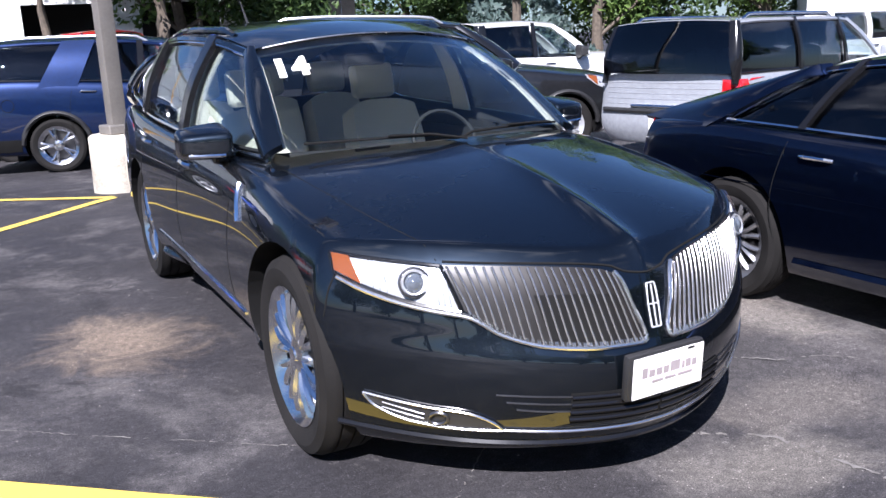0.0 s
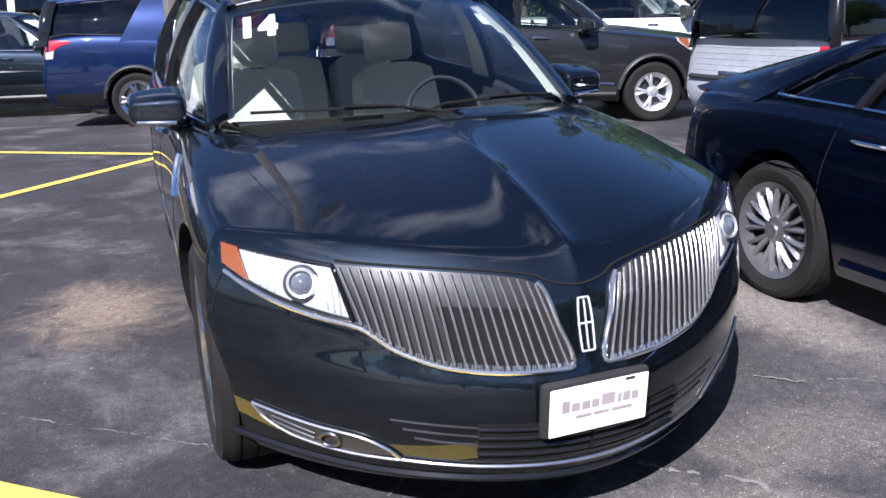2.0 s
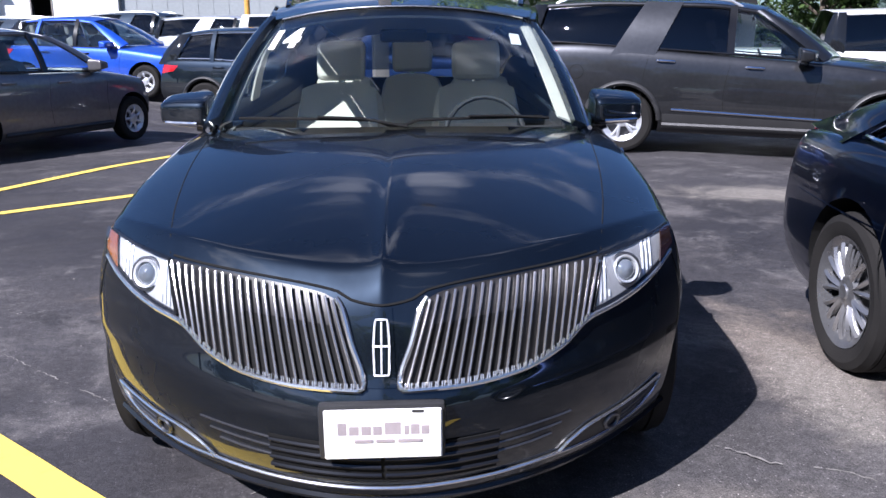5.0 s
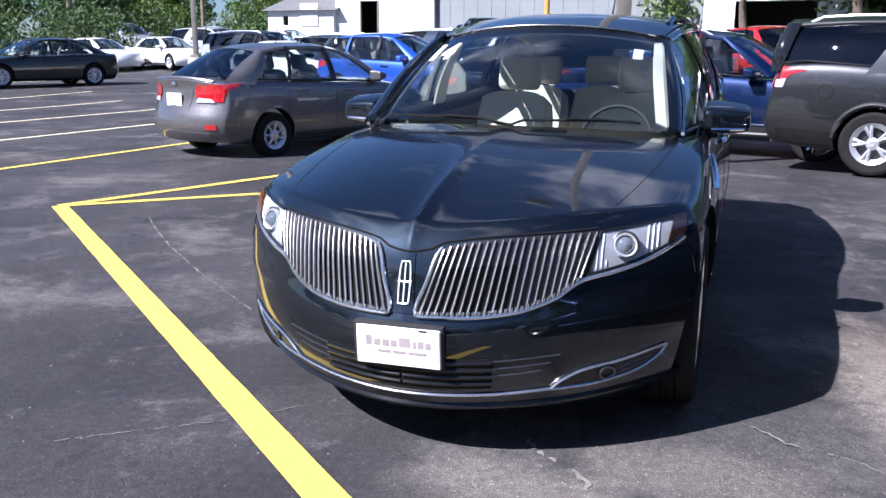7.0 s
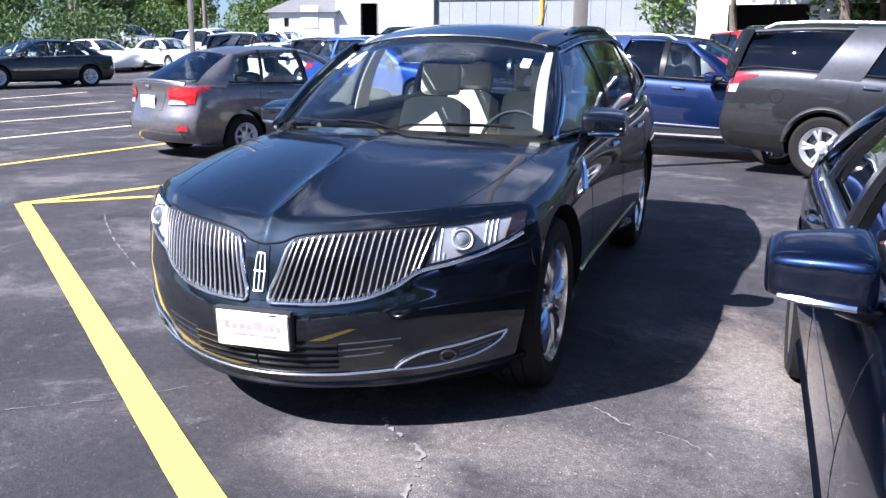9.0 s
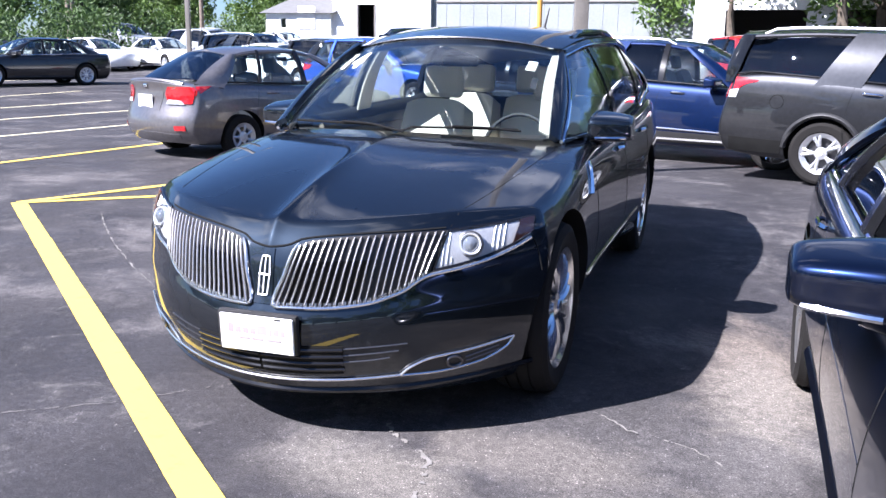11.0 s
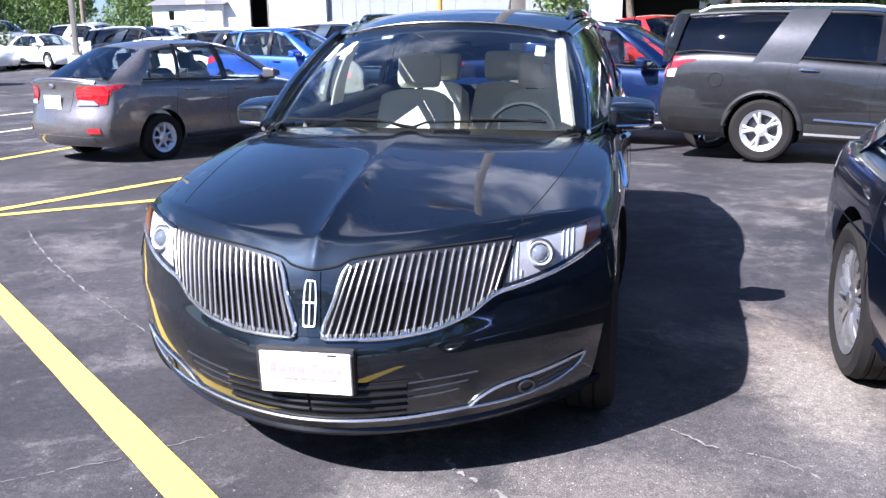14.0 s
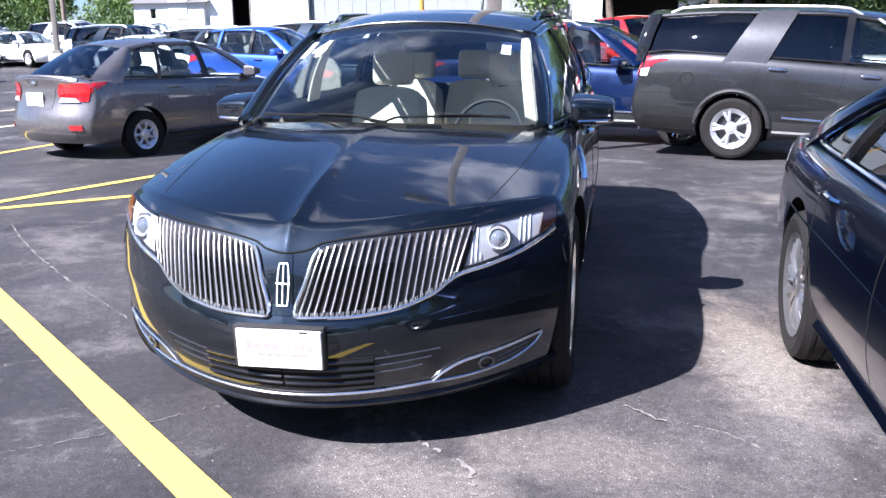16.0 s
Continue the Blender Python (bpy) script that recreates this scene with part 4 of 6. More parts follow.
MKT = dict(base=2.995, tyre=0.37, tw=0.245, rim=0.262, track=0.915, rtrack=0.89, clear=0.17, gap=0.045, lift=0.025, sill=0.10, fine=True, arc_cabin=True,
           top=[(-0.84, 0.795), (-0.6, 0.878), (-0.3, 0.948), (0.0, 1.002), (0.25, 1.036), (0.45, 1.058), (0.8, 1.04), (1.2, 1.0), (3.4, 1.06), (4.3, 1.05)],
           edge=[(-0.84, 0.785), (-0.5, 0.818), (-0.25, 0.858), (0.0, 0.90), (0.3, 0.95), (0.6, 0.985), (2.5, 1.04), (3.6, 1.10), (4.3, 1.02)],
           wide=[(-0.95, 0.92), (-0.4, 0.92), (0, 0.948), (0.7, 0.93), (1.6, 0.925), (3.0, 0.93), (3.6, 0.895), (4.3, 0.80)],
           nose=[(0.17, -0.88), (0.26, -0.925), (0.42, -0.955), (0.50, -0.946), (0.55, -0.922), (0.62, -0.903), (0.68, -0.888), (0.735, -0.868), (0.80, -0.80)], tail=[(0.17, 4.2), (0.55, 4.3), (0.9, 4.27), (1.05, 4.2)],
           bow_at=[(0.17, 0.65), (0.42, 0.66), (0.6, 0.60), (0.72, 0.59), (0.8, 0.54)], corner=0.04, rbow=0.2, ridge=0.024, even=0.55, snug=False, seat_z=0.375, cabin=(0.98, 3.9), cowl=(0.70, 0.53, 1.055), wtop=(0.58, 1.22, 1.44), cbow=0.19, tbow=0.15,
           section=[(0, 0.91), (0.06, 0.945), (0.2, 0.985), (0.42, 1.0), (0.7, 0.99), (0.86, 0.97), (0.94, 0.95), (1, 0.91)],
           belt_x=[(0.55, 0.752), (0.8, 0.80), (1.1, 0.835), (1.5, 0.85), (3.0, 0.835), (3.9, 0.75)], belt_z=[(0.5, 1.01), (2, 1.05), (2.7, 1.075), (3.1, 1.15), (3.9, 1.20)],
           rail_x=[(1.2, 0.585), (1.7, 0.64), (2.2, 0.665), (3.0, 0.64), (3.8, 0.56)], rail_z=[(1.2, 1.44), (1.7, 1.515), (2.4, 1.535), (3.1, 1.49), (3.8, 1.36)],
           crown=0.06, glow=(0.66, 4.2, 1.1), gtop=(0.56, 3.75, 1.37),
           windows=[(0.56, 1.64, 1.25, 1.63, False), (1.74, 2.78, 1.74, 2.75, False), (2.86, 3.75, 2.83, 3.5, True)], rglass=REAR_PANE, header_glint=True,
           mirror=(0.835, 0.87, 1.06), mirror_size=(0.20, 0.145), seams=[0.66, 1.70, 2.74], handles=[1.4, 2.4], bench=2.62, rails=(1.55, 3.4, BLACK_PAINT), rail_h=0.022,
           seat_at=((-0.38, 1.62), (0.38, 1.62)), arch_trim=True, trim_mat=CHROME, trim_r=0.0095, strip_mat=CHROME, handle_mat=CHROME, rim_mat=ALLOY, spokes=10, spoke_w=0.010, twin=True, lining=CREAM_TRIM, cabin_mat=DASH, sill_mat=BLACK_PAINT)
mkt, mkt_skin = car("wagon_car", at(0, 0, 0, -1), MKT, BLACK_PAINT, "glossy black crossover wagon with chrome split grille and cream seats", "car", seats=LEATHER, detail=2)

MKZ = variant(SEDAN, rim_mat=mat("machined_grey_alloy", (0.34, 0.34, 0.35), 0.28, 0.85), spokes=9, strip_mat=CHROME, handle_mat=CHROME, trim_mat=CHROME, arch_trim=True, tyre=0.345, rim=0.245,
              top=[(-0.95, 0.74), (-0.6, 0.84), (0, 0.93), (0.5, 0.98), (1.2, 0.94), (3.2, 0.98), (3.6, 1.0), (3.95, 1.01)],
              rail_z=[(1.2, 1.285), (1.7, 1.33), (2.1, 1.32), (2.6, 1.255), (3.1, 1.13)], crown=0.04, wtop=(0.53, 1.32, 1.31), gtop=(0.52, 2.5, 1.27), glow=(0.66, 3.6, 1.0), trim_r=0.010, handle_r=0.010, sill_mat=NAVY_PAINT, spoke_w=0.009,
              windows=[(0.62, 1.55, 1.35, 1.6, True), (1.63, 2.42, 1.66, 2.26, True), (2.46, 3.0, 2.3, 2.5, True)])
mkz, mkz_skin = car("sedan_car", at(2.80, -2.23, 0, -1, -0.045), MKZ, NAVY_PAINT, "dark navy fastback sedan with chrome window line and grey wheels", "car", detail=2)


# ---------- details of the black wagon ----------
def group_part(name, parent, label=""):
    ob = new(name)
    ob.parent = parent
    ob.empty_display_size = 0.05
    if label:
        ob["label"] = label
    return ob


def ring_bm(skin, side, u, z, r, tube, out, n=24, bm=None, sz=1.0):
    return tube_bm([skin.hit(side, u + r * math.cos(2 * math.pi * k / n), z + r * sz * math.sin(2 * math.pi * k / n), out) for k in range(n)], tube, 6, bm, closed=True)


for sd in (-1, 1):
    def q(pts):
        return [(sd * a, b) for a, b in pts]
    top = [(0.108, 0.738), (0.15, 0.757), (0.3, 0.777), (0.45, 0.788), (0.588, 0.794)]
    low = [(0.046, 0.533), (0.2, 0.537), (0.35, 0.553), (0.46, 0.592), (0.557, 0.66)]
    gr = part("grille", patch_bm(mkt_skin, "F", q(top), q(low), 0.002, 24, 8, 0.004), GRILLE_BACK, mkt, "chrome split-wing grille half")
    # no hole here: a near-black sheet paints the shade inside the open shutter
    part("shutter_opening", patch_bm(mkt_skin, "F", q([(0.13, 0.683), (0.25, 0.694), (0.37, 0.70)]), q([(0.075, 0.545), (0.2, 0.548), (0.34, 0.562)]), 0.0045, 12, 6, 0.002), UNDERBODY, gr, "dark sheet for the shade in the open shutter")
    ta, la = line(top, 200), line(low, 200)
    for k in range(21):
        u = (k + 0.6) / 21
        a, b = ta[round(u * 200)], la[round(min(1, max(0, u * 0.985)) * 200)]
        pts = [(sd * (a[0] + (b[0] - a[0]) * i / 6), a[1] - 0.006 + (b[1] - a[1] + 0.008) * i / 6) for i in range(7)]
        part("grille_bar", tube_bm([mkt_skin.hit("F", p[0], p[1], 0.013) for p in pts], 0.0042, 8), BAR_CHROME, gr)
    rim = [(0.115, 0.745), (0.1, 0.725), (0.075, 0.64), (0.044, 0.54), (0.05, 0.528), (0.2, 0.53), (0.35, 0.546), (0.465, 0.585), (0.55, 0.642), (0.64, 0.661), (0.72, 0.684), (0.79, 0.714), (0.845, 0.748)]
    part("grille_surround", trim_bm(mkt_skin, "F", q(rim), 0.0080, 0.007, 72, 8), GRILLE_CHROME, gr)
    for k in range(64):
        u = 0.02 + 0.95 * k / 63
        b = line(low, 100)[round(u * 100)]
        part("surround_tooth", tube_bm([mkt_skin.hit("F", sd * b[0], b[1] + dz, 0.016) for dz in (-0.004, 0.010)], 0.0021, 5), GRILLE_CHROME, gr)
    # headlamp
    lt = [(0.594, 0.790), (0.66, 0.797), (0.74, 0.805), (0.80, 0.812), (0.843, 0.818)]
    ll = [(0.564, 0.658), (0.65, 0.676), (0.73, 0.700), (0.79, 0.727), (0.85, 0.765)]
    hl = part("headlamp", patch_bm(mkt_skin, "F", q(lt), q(ll), 0.003, 26, 8, 0.003), LAMP_WHITE, mkt, "clear headlamp with projector and amber corner")
    part("lamp_frame", trim_bm(mkt_skin, "F", q(lt + ll[::-1] + lt[:1]), 0.0065, 0.005, 80, 6), GLOSS_BLACK, hl)
    cen = mkt_skin.hit("F", sd * 0.668, 0.742, 0.004)
    way = (mkt_skin.hit("F", sd * 0.668, 0.742, 1.0) - cen).normalized() * 0.6 + Vector((0, -0.6, 0.1))
    turn = Matrix.Translation(cen) @ way.to_track_quat("X", "Z").to_matrix().to_4x4()

    def round_part(name, profile, material, parent, seg=32):
        bm = lathe_bm(profile, seg)
        bmesh.ops.transform(bm, matrix=turn, verts=bm.verts)
        return part(name, bm, material, parent)
    pj = round_part("projector", [(0.001, 0.026), (0.016, 0.023), (0.027, 0.014), (0.031, 0.004)], PROJECTOR, hl)
    round_part("projector_ring", [(0.031, 0.002), (0.033, 0.016), (0.038, 0.018), (0.041, 0.012), (0.042, 0.0)], LAMP_SILVER, pj)
    round_part("projector_bezel", [(0.041, 0.008), (0.046, 0.014), (0.049, 0.012), (0.05, -0.004)], DARK_ALLOY, pj)
    for x, z0, z1 in ((0.588, 0.675, 0.78), (0.602, 0.678, 0.783), (0.616, 0.682, 0.70), (0.735, 0.712, 0.798), (0.75, 0.72, 0.80), (0.765, 0.726, 0.802)):
        part("reflector_rib", trim_bm(mkt_skin, "F", q([(x, z0), (x, z1)]), 0.0026, 0.007, 6, 6), LAMP_SILVER, hl)
    # the left lamp's amber corner is coloured near-black for its shade
    part("amber_marker", patch_bm(mkt_skin, "F", q([(0.803, 0.809), (0.84, 0.815)]), q([(0.79, 0.732), (0.845, 0.768)]), 0.014, 10, 6, 0.004), AMBER if sd < 0 else SHADED_AMBER, hl, "amber corner lens" if sd < 0 else "amber corner lens with its shade painted in")
    ob = part("lamp_lens", patch_bm(mkt_skin, "F", q(lt), q(ll), 0.022, 26, 8), LAMP_LENS, hl)
    ob.visible_shadow = False
    # fog lamp pocket
    ft = [(0.50, 0.302), (0.57, 0.333), (0.68, 0.348), (0.81, 0.378)]
    fl = [(0.482, 0.28), (0.57, 0.278), (0.70, 0.298), (0.80, 0.352)]
    fg = part("fog_pocket", patch_bm(mkt_skin, "F", q(ft), q(fl), 0.002, 14, 5, 0.003), PLASTIC, mkt, "black fog lamp pocket in chrome outline")
    part("fog_trim", trim_bm(mkt_skin, "F", q([(0.47, 0.276), (0.50, 0.303), (0.57, 0.336), (0.68, 0.352), (0.815, 0.381)]), 0.0050, 0.006, 30), GRILLE_CHROME, fg)
    part("fog_trim", trim_bm(mkt_skin, "F", q([(0.47, 0.272), (0.57, 0.274), (0.70, 0.294), (0.79, 0.342), (0.815, 0.379)]), 0.0050, 0.006, 30), GRILLE_CHROME, fg)
    part("fog_lamp", ring_bm(mkt_skin, "F", sd * 0.635, 0.312, 0.022, 0.006, 0.008), DARK_ALLOY, fg)
    for z in (0.305, 0.322):
        part("fog_slat", trim_bm(mkt_skin, "F", q([(0.67, z), (0.77, z + 0.03)]), 0.003, 0.005, 8), DARK_ALLOY, fg)
    # lower intake
    it = part("intake", patch_bm(mkt_skin, "F", q([(0.0, 0.392), (0.15, 0.394), (0.30, 0.398)]), q([(0.0, 0.284), (0.15, 0.285), (0.29, 0.288)]), 0.002, 14, 5, 0.003), UNDERBODY, mkt)
    for k in range(4):
        z = 0.302 + 0.026 * k
        part("intake_slat", trim_bm(mkt_skin, "F", q([(0.005, z), (0.15, z + 0.001), (0.295, z + 0.004)]), 0.0065, 0.005, 12, 6), GLOSS_BLACK, it)
        if k:
            part("panel_line", trim_bm(mkt_skin, "F", q([(0.295, z + 0.006), (0.38, z + 0.012), (0.50 - 0.028 * (3 - k), z + 0.02)]), 0.0028, 0.002, 12, 5), DARK_ALLOY, it)
    part("fender_vent", tube_bm([mkt_skin.hit("+" if sd > 0 else "-", 0.50 + 0.008 * i, 0.79 + 0.024 * i, 0.004) for i in range(7)], 0.011, 8), CHROME, mkt)
    part("door_strip", tube_bm([mkt_skin.hit("+" if sd > 0 else "-", 0.5 + 0.1 * i, 0.405 + 0.001 * i, 0.003) for i in range(20)], 0.007, 6), CHROME, mkt)
    # bonnet seam, from the lamp to the windshield
    part("bonnet_seam", tube_bm([mkt_skin.hit("T", sd * x, y, -0.0012) for x, y in line([(0.60, -0.60), (0.66, -0.3), (0.715, 0.1), (0.745, 0.45)], 20)], 0.0026, 5), UNDERBODY, mkt)
    # marker dent line on the bumper cheek
    part("bumper_seam", trim_bm(mkt_skin, "F", q([(0.84, 0.775), (0.875, 0.7), (0.895, 0.62)]), 0.003, 0.0, 10, 5), UNDERBODY, mkt)

part("bumper_strip", trim_bm(mkt_skin, "F", [(-0.475, 0.274), (-0.25, 0.262), (0, 0.258), (0.25, 0.262), (0.475, 0.274)], 0.0052, 0.006, 40), GRILLE_CHROME, mkt)
part("bumper_lip", trim_bm(mkt_skin, "F", [(-0.86, 0.245), (-0.5, 0.215), (0, 0.205), (0.5, 0.215), (0.86, 0.245)], 0.012, 0.0, 50), GLOSS_BLACK, mkt)
part("bonnet_seam", tube_bm([mkt_skin.hit("F", x, z, 0.0) for x, z in line([(-0.585, 0.803), (-0.3, 0.786), (-0.12, 0.764), (-0.07, 0.742), (0, 0.733), (0.07, 0.742), (0.12, 0.764), (0.3, 0.786), (0.585, 0.803)], 60)], 0.0045, 5), UNDERBODY, mkt)
# nose badge: upright frame with a cross inside
badge = part("badge", tube_bm([mkt_skin.hit("F", x, z, 0.008) for x, z in line([(-0.017, 0.565), (-0.019, 0.63), (-0.012, 0.70), (0.012, 0.70), (0.019, 0.63), (0.017, 0.565), (-0.017, 0.565)], 30)], 0.003, 6), BADGE_METAL, mkt, "upright chrome badge frame")
part("badge_bar", trim_bm(mkt_skin, "F", [(0, 0.57), (0, 0.695)], 0.0028, 0.008, 8), BADGE_METAL, badge)
part("badge_bar", trim_bm(mkt_skin, "F", [(-0.022, 0.636), (0.022, 0.636)], 0.0028, 0.008, 4), BADGE_METAL, badge)
part("nose_strip", patch_bm(mkt_skin, "F", [(-0.026, 0.728), (0.026, 0.728)], [(-0.036, 0.535), (0.036, 0.535)], 0.002, 6, 10, 0.002), BLACK_PAINT, mkt)
# front plate with bars for its writing
plate = part("plate_holder", rbox_bm(0.315, 0.03, 0.152, 0.012, 2, pose(0, -0.957, 0.438, 4, 0, 2)), PLASTIC, mkt, "black plate holder")
pl = part("front_plate", rbox_bm(0.292, 0.008, 0.137, 0.004, 1, pose(0.004, -0.977, 0.435, 4, 0, 2)), WHITE_SHEET, plate, "white dealer plate with dark writing bars")
for x, z, w, h in [(-0.097, 0.451, 0.022, 0.034), (-0.068, 0.446, 0.024, 0.024), (-0.038, 0.446, 0.024, 0.024), (-0.010, 0.446, 0.022, 0.024), (0.028, 0.451, 0.040, 0.034), (0.062, 0.446, 0.012, 0.026), (0.083, 0.448, 0.022, 0.028), (0.108, 0.446, 0.02, 0.024), (-0.045, 0.418, 0.045, 0.008), (0.008, 0.418, 0.045, 0.008), (0.07, 0.418, 0.06, 0.008)]:
    part("writing_bar", rbox_bm(w, 0.002, h, 0, 1, pose(x, -0.9815 + 0.035 * x, z, 4, 0, 2)), INK, pl)
for x in (-0.09, 0.09):
    part("plate_screw", rbox_bm(0.03, 0.004, 0.008, 0.002, 1, pose(x, -0.983, 0.498, 4, 0, 2)), PLASTIC, pl)

# wipers lying on the windshield's foot
glass = root_glass[mkt.name]
for x0, x1 in ((-0.62, 0.02), (-0.02, 0.56)):
    pts = [glass.hit("F", x0 + (x1 - x0) * i / 12, 1.0645 + 0.006 * math.sin(i / 12 * 3), 0.012) for i in range(13)]
    wp = part("wiper", tube_bm(pts, 0.0065, 6, flat=0.6), UNDERBODY, mkt)
    part("wiper_arm", tube_bm([pts[6] + Vector((0, -0.008, 0.008)), pts[9] + Vector((0.01, -0.012, 0.006)), pts[12] + Vector((0.02, -0.016, -0.004))], 0.006, 6), UNDERBODY, wp)


def lettering(text, height):
    """The outline of words in the built-in font, flat in x and y, its foot at the origin."""
    cu = bpy.data.curves.new("words", "FONT")
    cu.body, cu.size, cu.extrude, cu.offset = text, height / 0.7, 0.0, 0.008
    cu.space_character = 1.28
    cu.align_x = "CENTER"
    ob = new("scratch", cu)
    me = evaluated(ob, "words")
    bpy.data.objects.remove(ob)
    return me


me = lettering("14", 0.078)
bm = bmesh.new()
bm.from_mesh(me)
bmesh.ops.subdivide_edges(bm, edges=bm.edges[:], cuts=1)
for v in bm.verts:
    v.co = glass.hit("F", -0.515 + v.co.x * 1.12 + 0.3 * v.co.y, 1.335 + v.co.y * 0.86 + v.co.x * 0.10, 0.004)
part("year_number", bm, STICKER_WHITE, mkt, "white year digits on the windshield")
part("windshield_sticker", patch_bm(glass, "F", [(0.475, 1.40), (0.52, 1.395)], [(0.48, 1.355), (0.525, 1.35)], -0.012, 3, 3), STICKER_WHITE, mkt)
part("windshield_sticker", patch_bm(glass, "F", [(0.53, 1.32), (0.56, 1.31)], [(0.54, 1.27), (0.57, 1.26)], -0.012, 3, 3), PLASTIC, mkt)
part("aerial", tube_bm([(0, 3.35, 1.62), (0, 3.5, 1.78)], [0.01, 0.004], 6), PLASTIC, mkt)


# ---------- the cars round about ----------
def tail_lamp(skin, parent, sd, side_top, side_low, rear_top, rear_low, white=True):
    """A red tail lamp that wraps round a rear corner, from its outline on the side and on the back."""
    lamp = part("tail_lamp", patch_bm(skin, "+" if sd > 0 else "-", side_top, side_low, 0.006, 6, 4, 0.006), RED_LENS, parent, "red wrap-round tail lamp")
    part("lamp_back", patch_bm(skin, "R", [(sd * a, b) for a, b in rear_top], [(sd * a, b) for a, b in rear_low], 0.006, 6, 4, 0.006), RED_LENS, lamp)
    return lamp


def suv_back(root, skin, lamp_z=1.09):
    for sd in (-1, 1):
        l_ = tail_lamp(skin, root, sd, [(3.66, lamp_z + 0.075), (3.80, lamp_z + 0.085), (4.0, lamp_z + 0.085)], [(3.68, lamp_z + 0.045), (3.82, lamp_z + 0.01), (3.88, lamp_z - 0.04), (4.0, lamp_z - 0.06)], [(0.62, lamp_z + 0.11), (0.84, lamp_z + 0.11)], [(0.66, lamp_z - 0.16), (0.84, lamp_z - 0.16)])
        part("side_reverse_lens", patch_bm(skin, "+" if sd > 0 else "-", [(3.885, lamp_z - 0.045), (4.0, lamp_z - 0.065)], [(3.91, lamp_z - 0.15), (4.0, lamp_z - 0.15)], 0.006, 4, 4, 0.006), LAMP_WHITE, l_)
        part("reverse_lens", patch_bm(skin, "R", [(sd * 0.70, lamp_z + 0.0), (sd * 0.80, lamp_z + 0.0)], [(sd * 0.70, lamp_z - 0.13), (sd * 0.80, lamp_z - 0.13)], 0.014, 3, 3, 0.004), LAMP_WHITE, l_)
        part("side_strip", tube_bm([skin.hit("+" if sd > 0 else "-", 0.5 + 0.1 * i, 0.47 + 0.003 * i, 0.004) for i in range(19)], 0.014, 6), CHROME, root)
        part("side_cladding", patch_bm(skin, "+" if sd > 0 else "-", [(0.46, 0.44), (2.4, 0.47)], [(0.46, 0.30), (2.4, 0.30)], 0.004, 16, 3, 0.004), PLASTIC, root)
        part("fuel_flap", ring_bm(skin, "+" if sd > 0 else "-", 3.42, 0.92, 0.08, 0.004, 0.0), UNDERBODY, root) if sd < 0 else None
        hl = part("headlamp", patch_bm(skin, "+" if sd > 0 else "-", [(-0.72, 0.93), (-0.45, 0.99), (-0.28, 1.01)], [(-0.72, 0.80), (-0.45, 0.86), (-0.28, 0.97)], 0.006, 6, 4, 0.006), LAMP_WHITE, root)
        part("amber_marker", patch_bm(skin, "+" if sd > 0 else "-", [(-0.42, 0.985), (-0.30, 1.0)], [(-0.42, 0.88), (-0.30, 0.97)], 0.014, 3, 3, 0.004), AMBER, hl)
    part("bumper_cladding", patch_bm(skin, "R", [(-0.82, 0.48), (0, 0.50), (0.82, 0.48)], [(-0.8, 0.32), (0, 0.30), (0.8, 0.32)], 0.006, 14, 4, 0.006), UNDERBODY, root)
    for sd in (-1, 1):
        part("bumper_cladding", patch_bm(skin, "+" if sd > 0 else "-", [(3.3, 0.47), (3.95, 0.47)], [(3.33, 0.31), (3.95, 0.31)], 0.006, 8, 4, 0.006), UNDERBODY, root)
    part("tailgate_bar", tube_bm([skin.hit("R", x / 10 * 0.5, 0.93, 0.01) for x in range(-10, 11)], 0.016, 6), CHROME, root)
    number_plate(root, 0, skin.hit("R", 0, 0.80).y + 0.012, 0.80, 0)
    part("roof_spoiler", grid_bm(lambda u, v: ((2 * u - 1) * 0.56, 3.93 + 0.18 * v - 0.06 * (2 * u - 1) ** 2, 1.715 - 0.045 * (2 * u - 1) ** 2 - 0.03 * v), 10, 3, 0.025), PLASTIC, root)
    for x in (-0.55, 0.55):
        part("exhaust", tube_bm([(x, 3.9, 0.30), (x, 4.08, 0.29)], 0.035, 10), CHROME, root)


gexp, gexp_skin = car("sport_utility_car", at(5.37, 7.55, 0.96, -0.28, -0.09) @ Matrix.Rotation(radians(1.6), 4, "X"), SUV, CHARCOAL_PAINT, "charcoal grey sport utility with black arch trim and silver wheels", "car")
suv_back(gexp, gexp_skin)
BEXP = variant(SUV, rim=0.262, rim_mat=ALLOY, lips=PLASTIC)
bexp, bexp_skin = car("sport_utility_car", at(2.14, 10.2, *F, -0.10), BEXP, BLUE_PAINT, "deep blue sport utility with chrome roof rails and polished wheels", "car")
suv_back(bexp, bexp_skin)

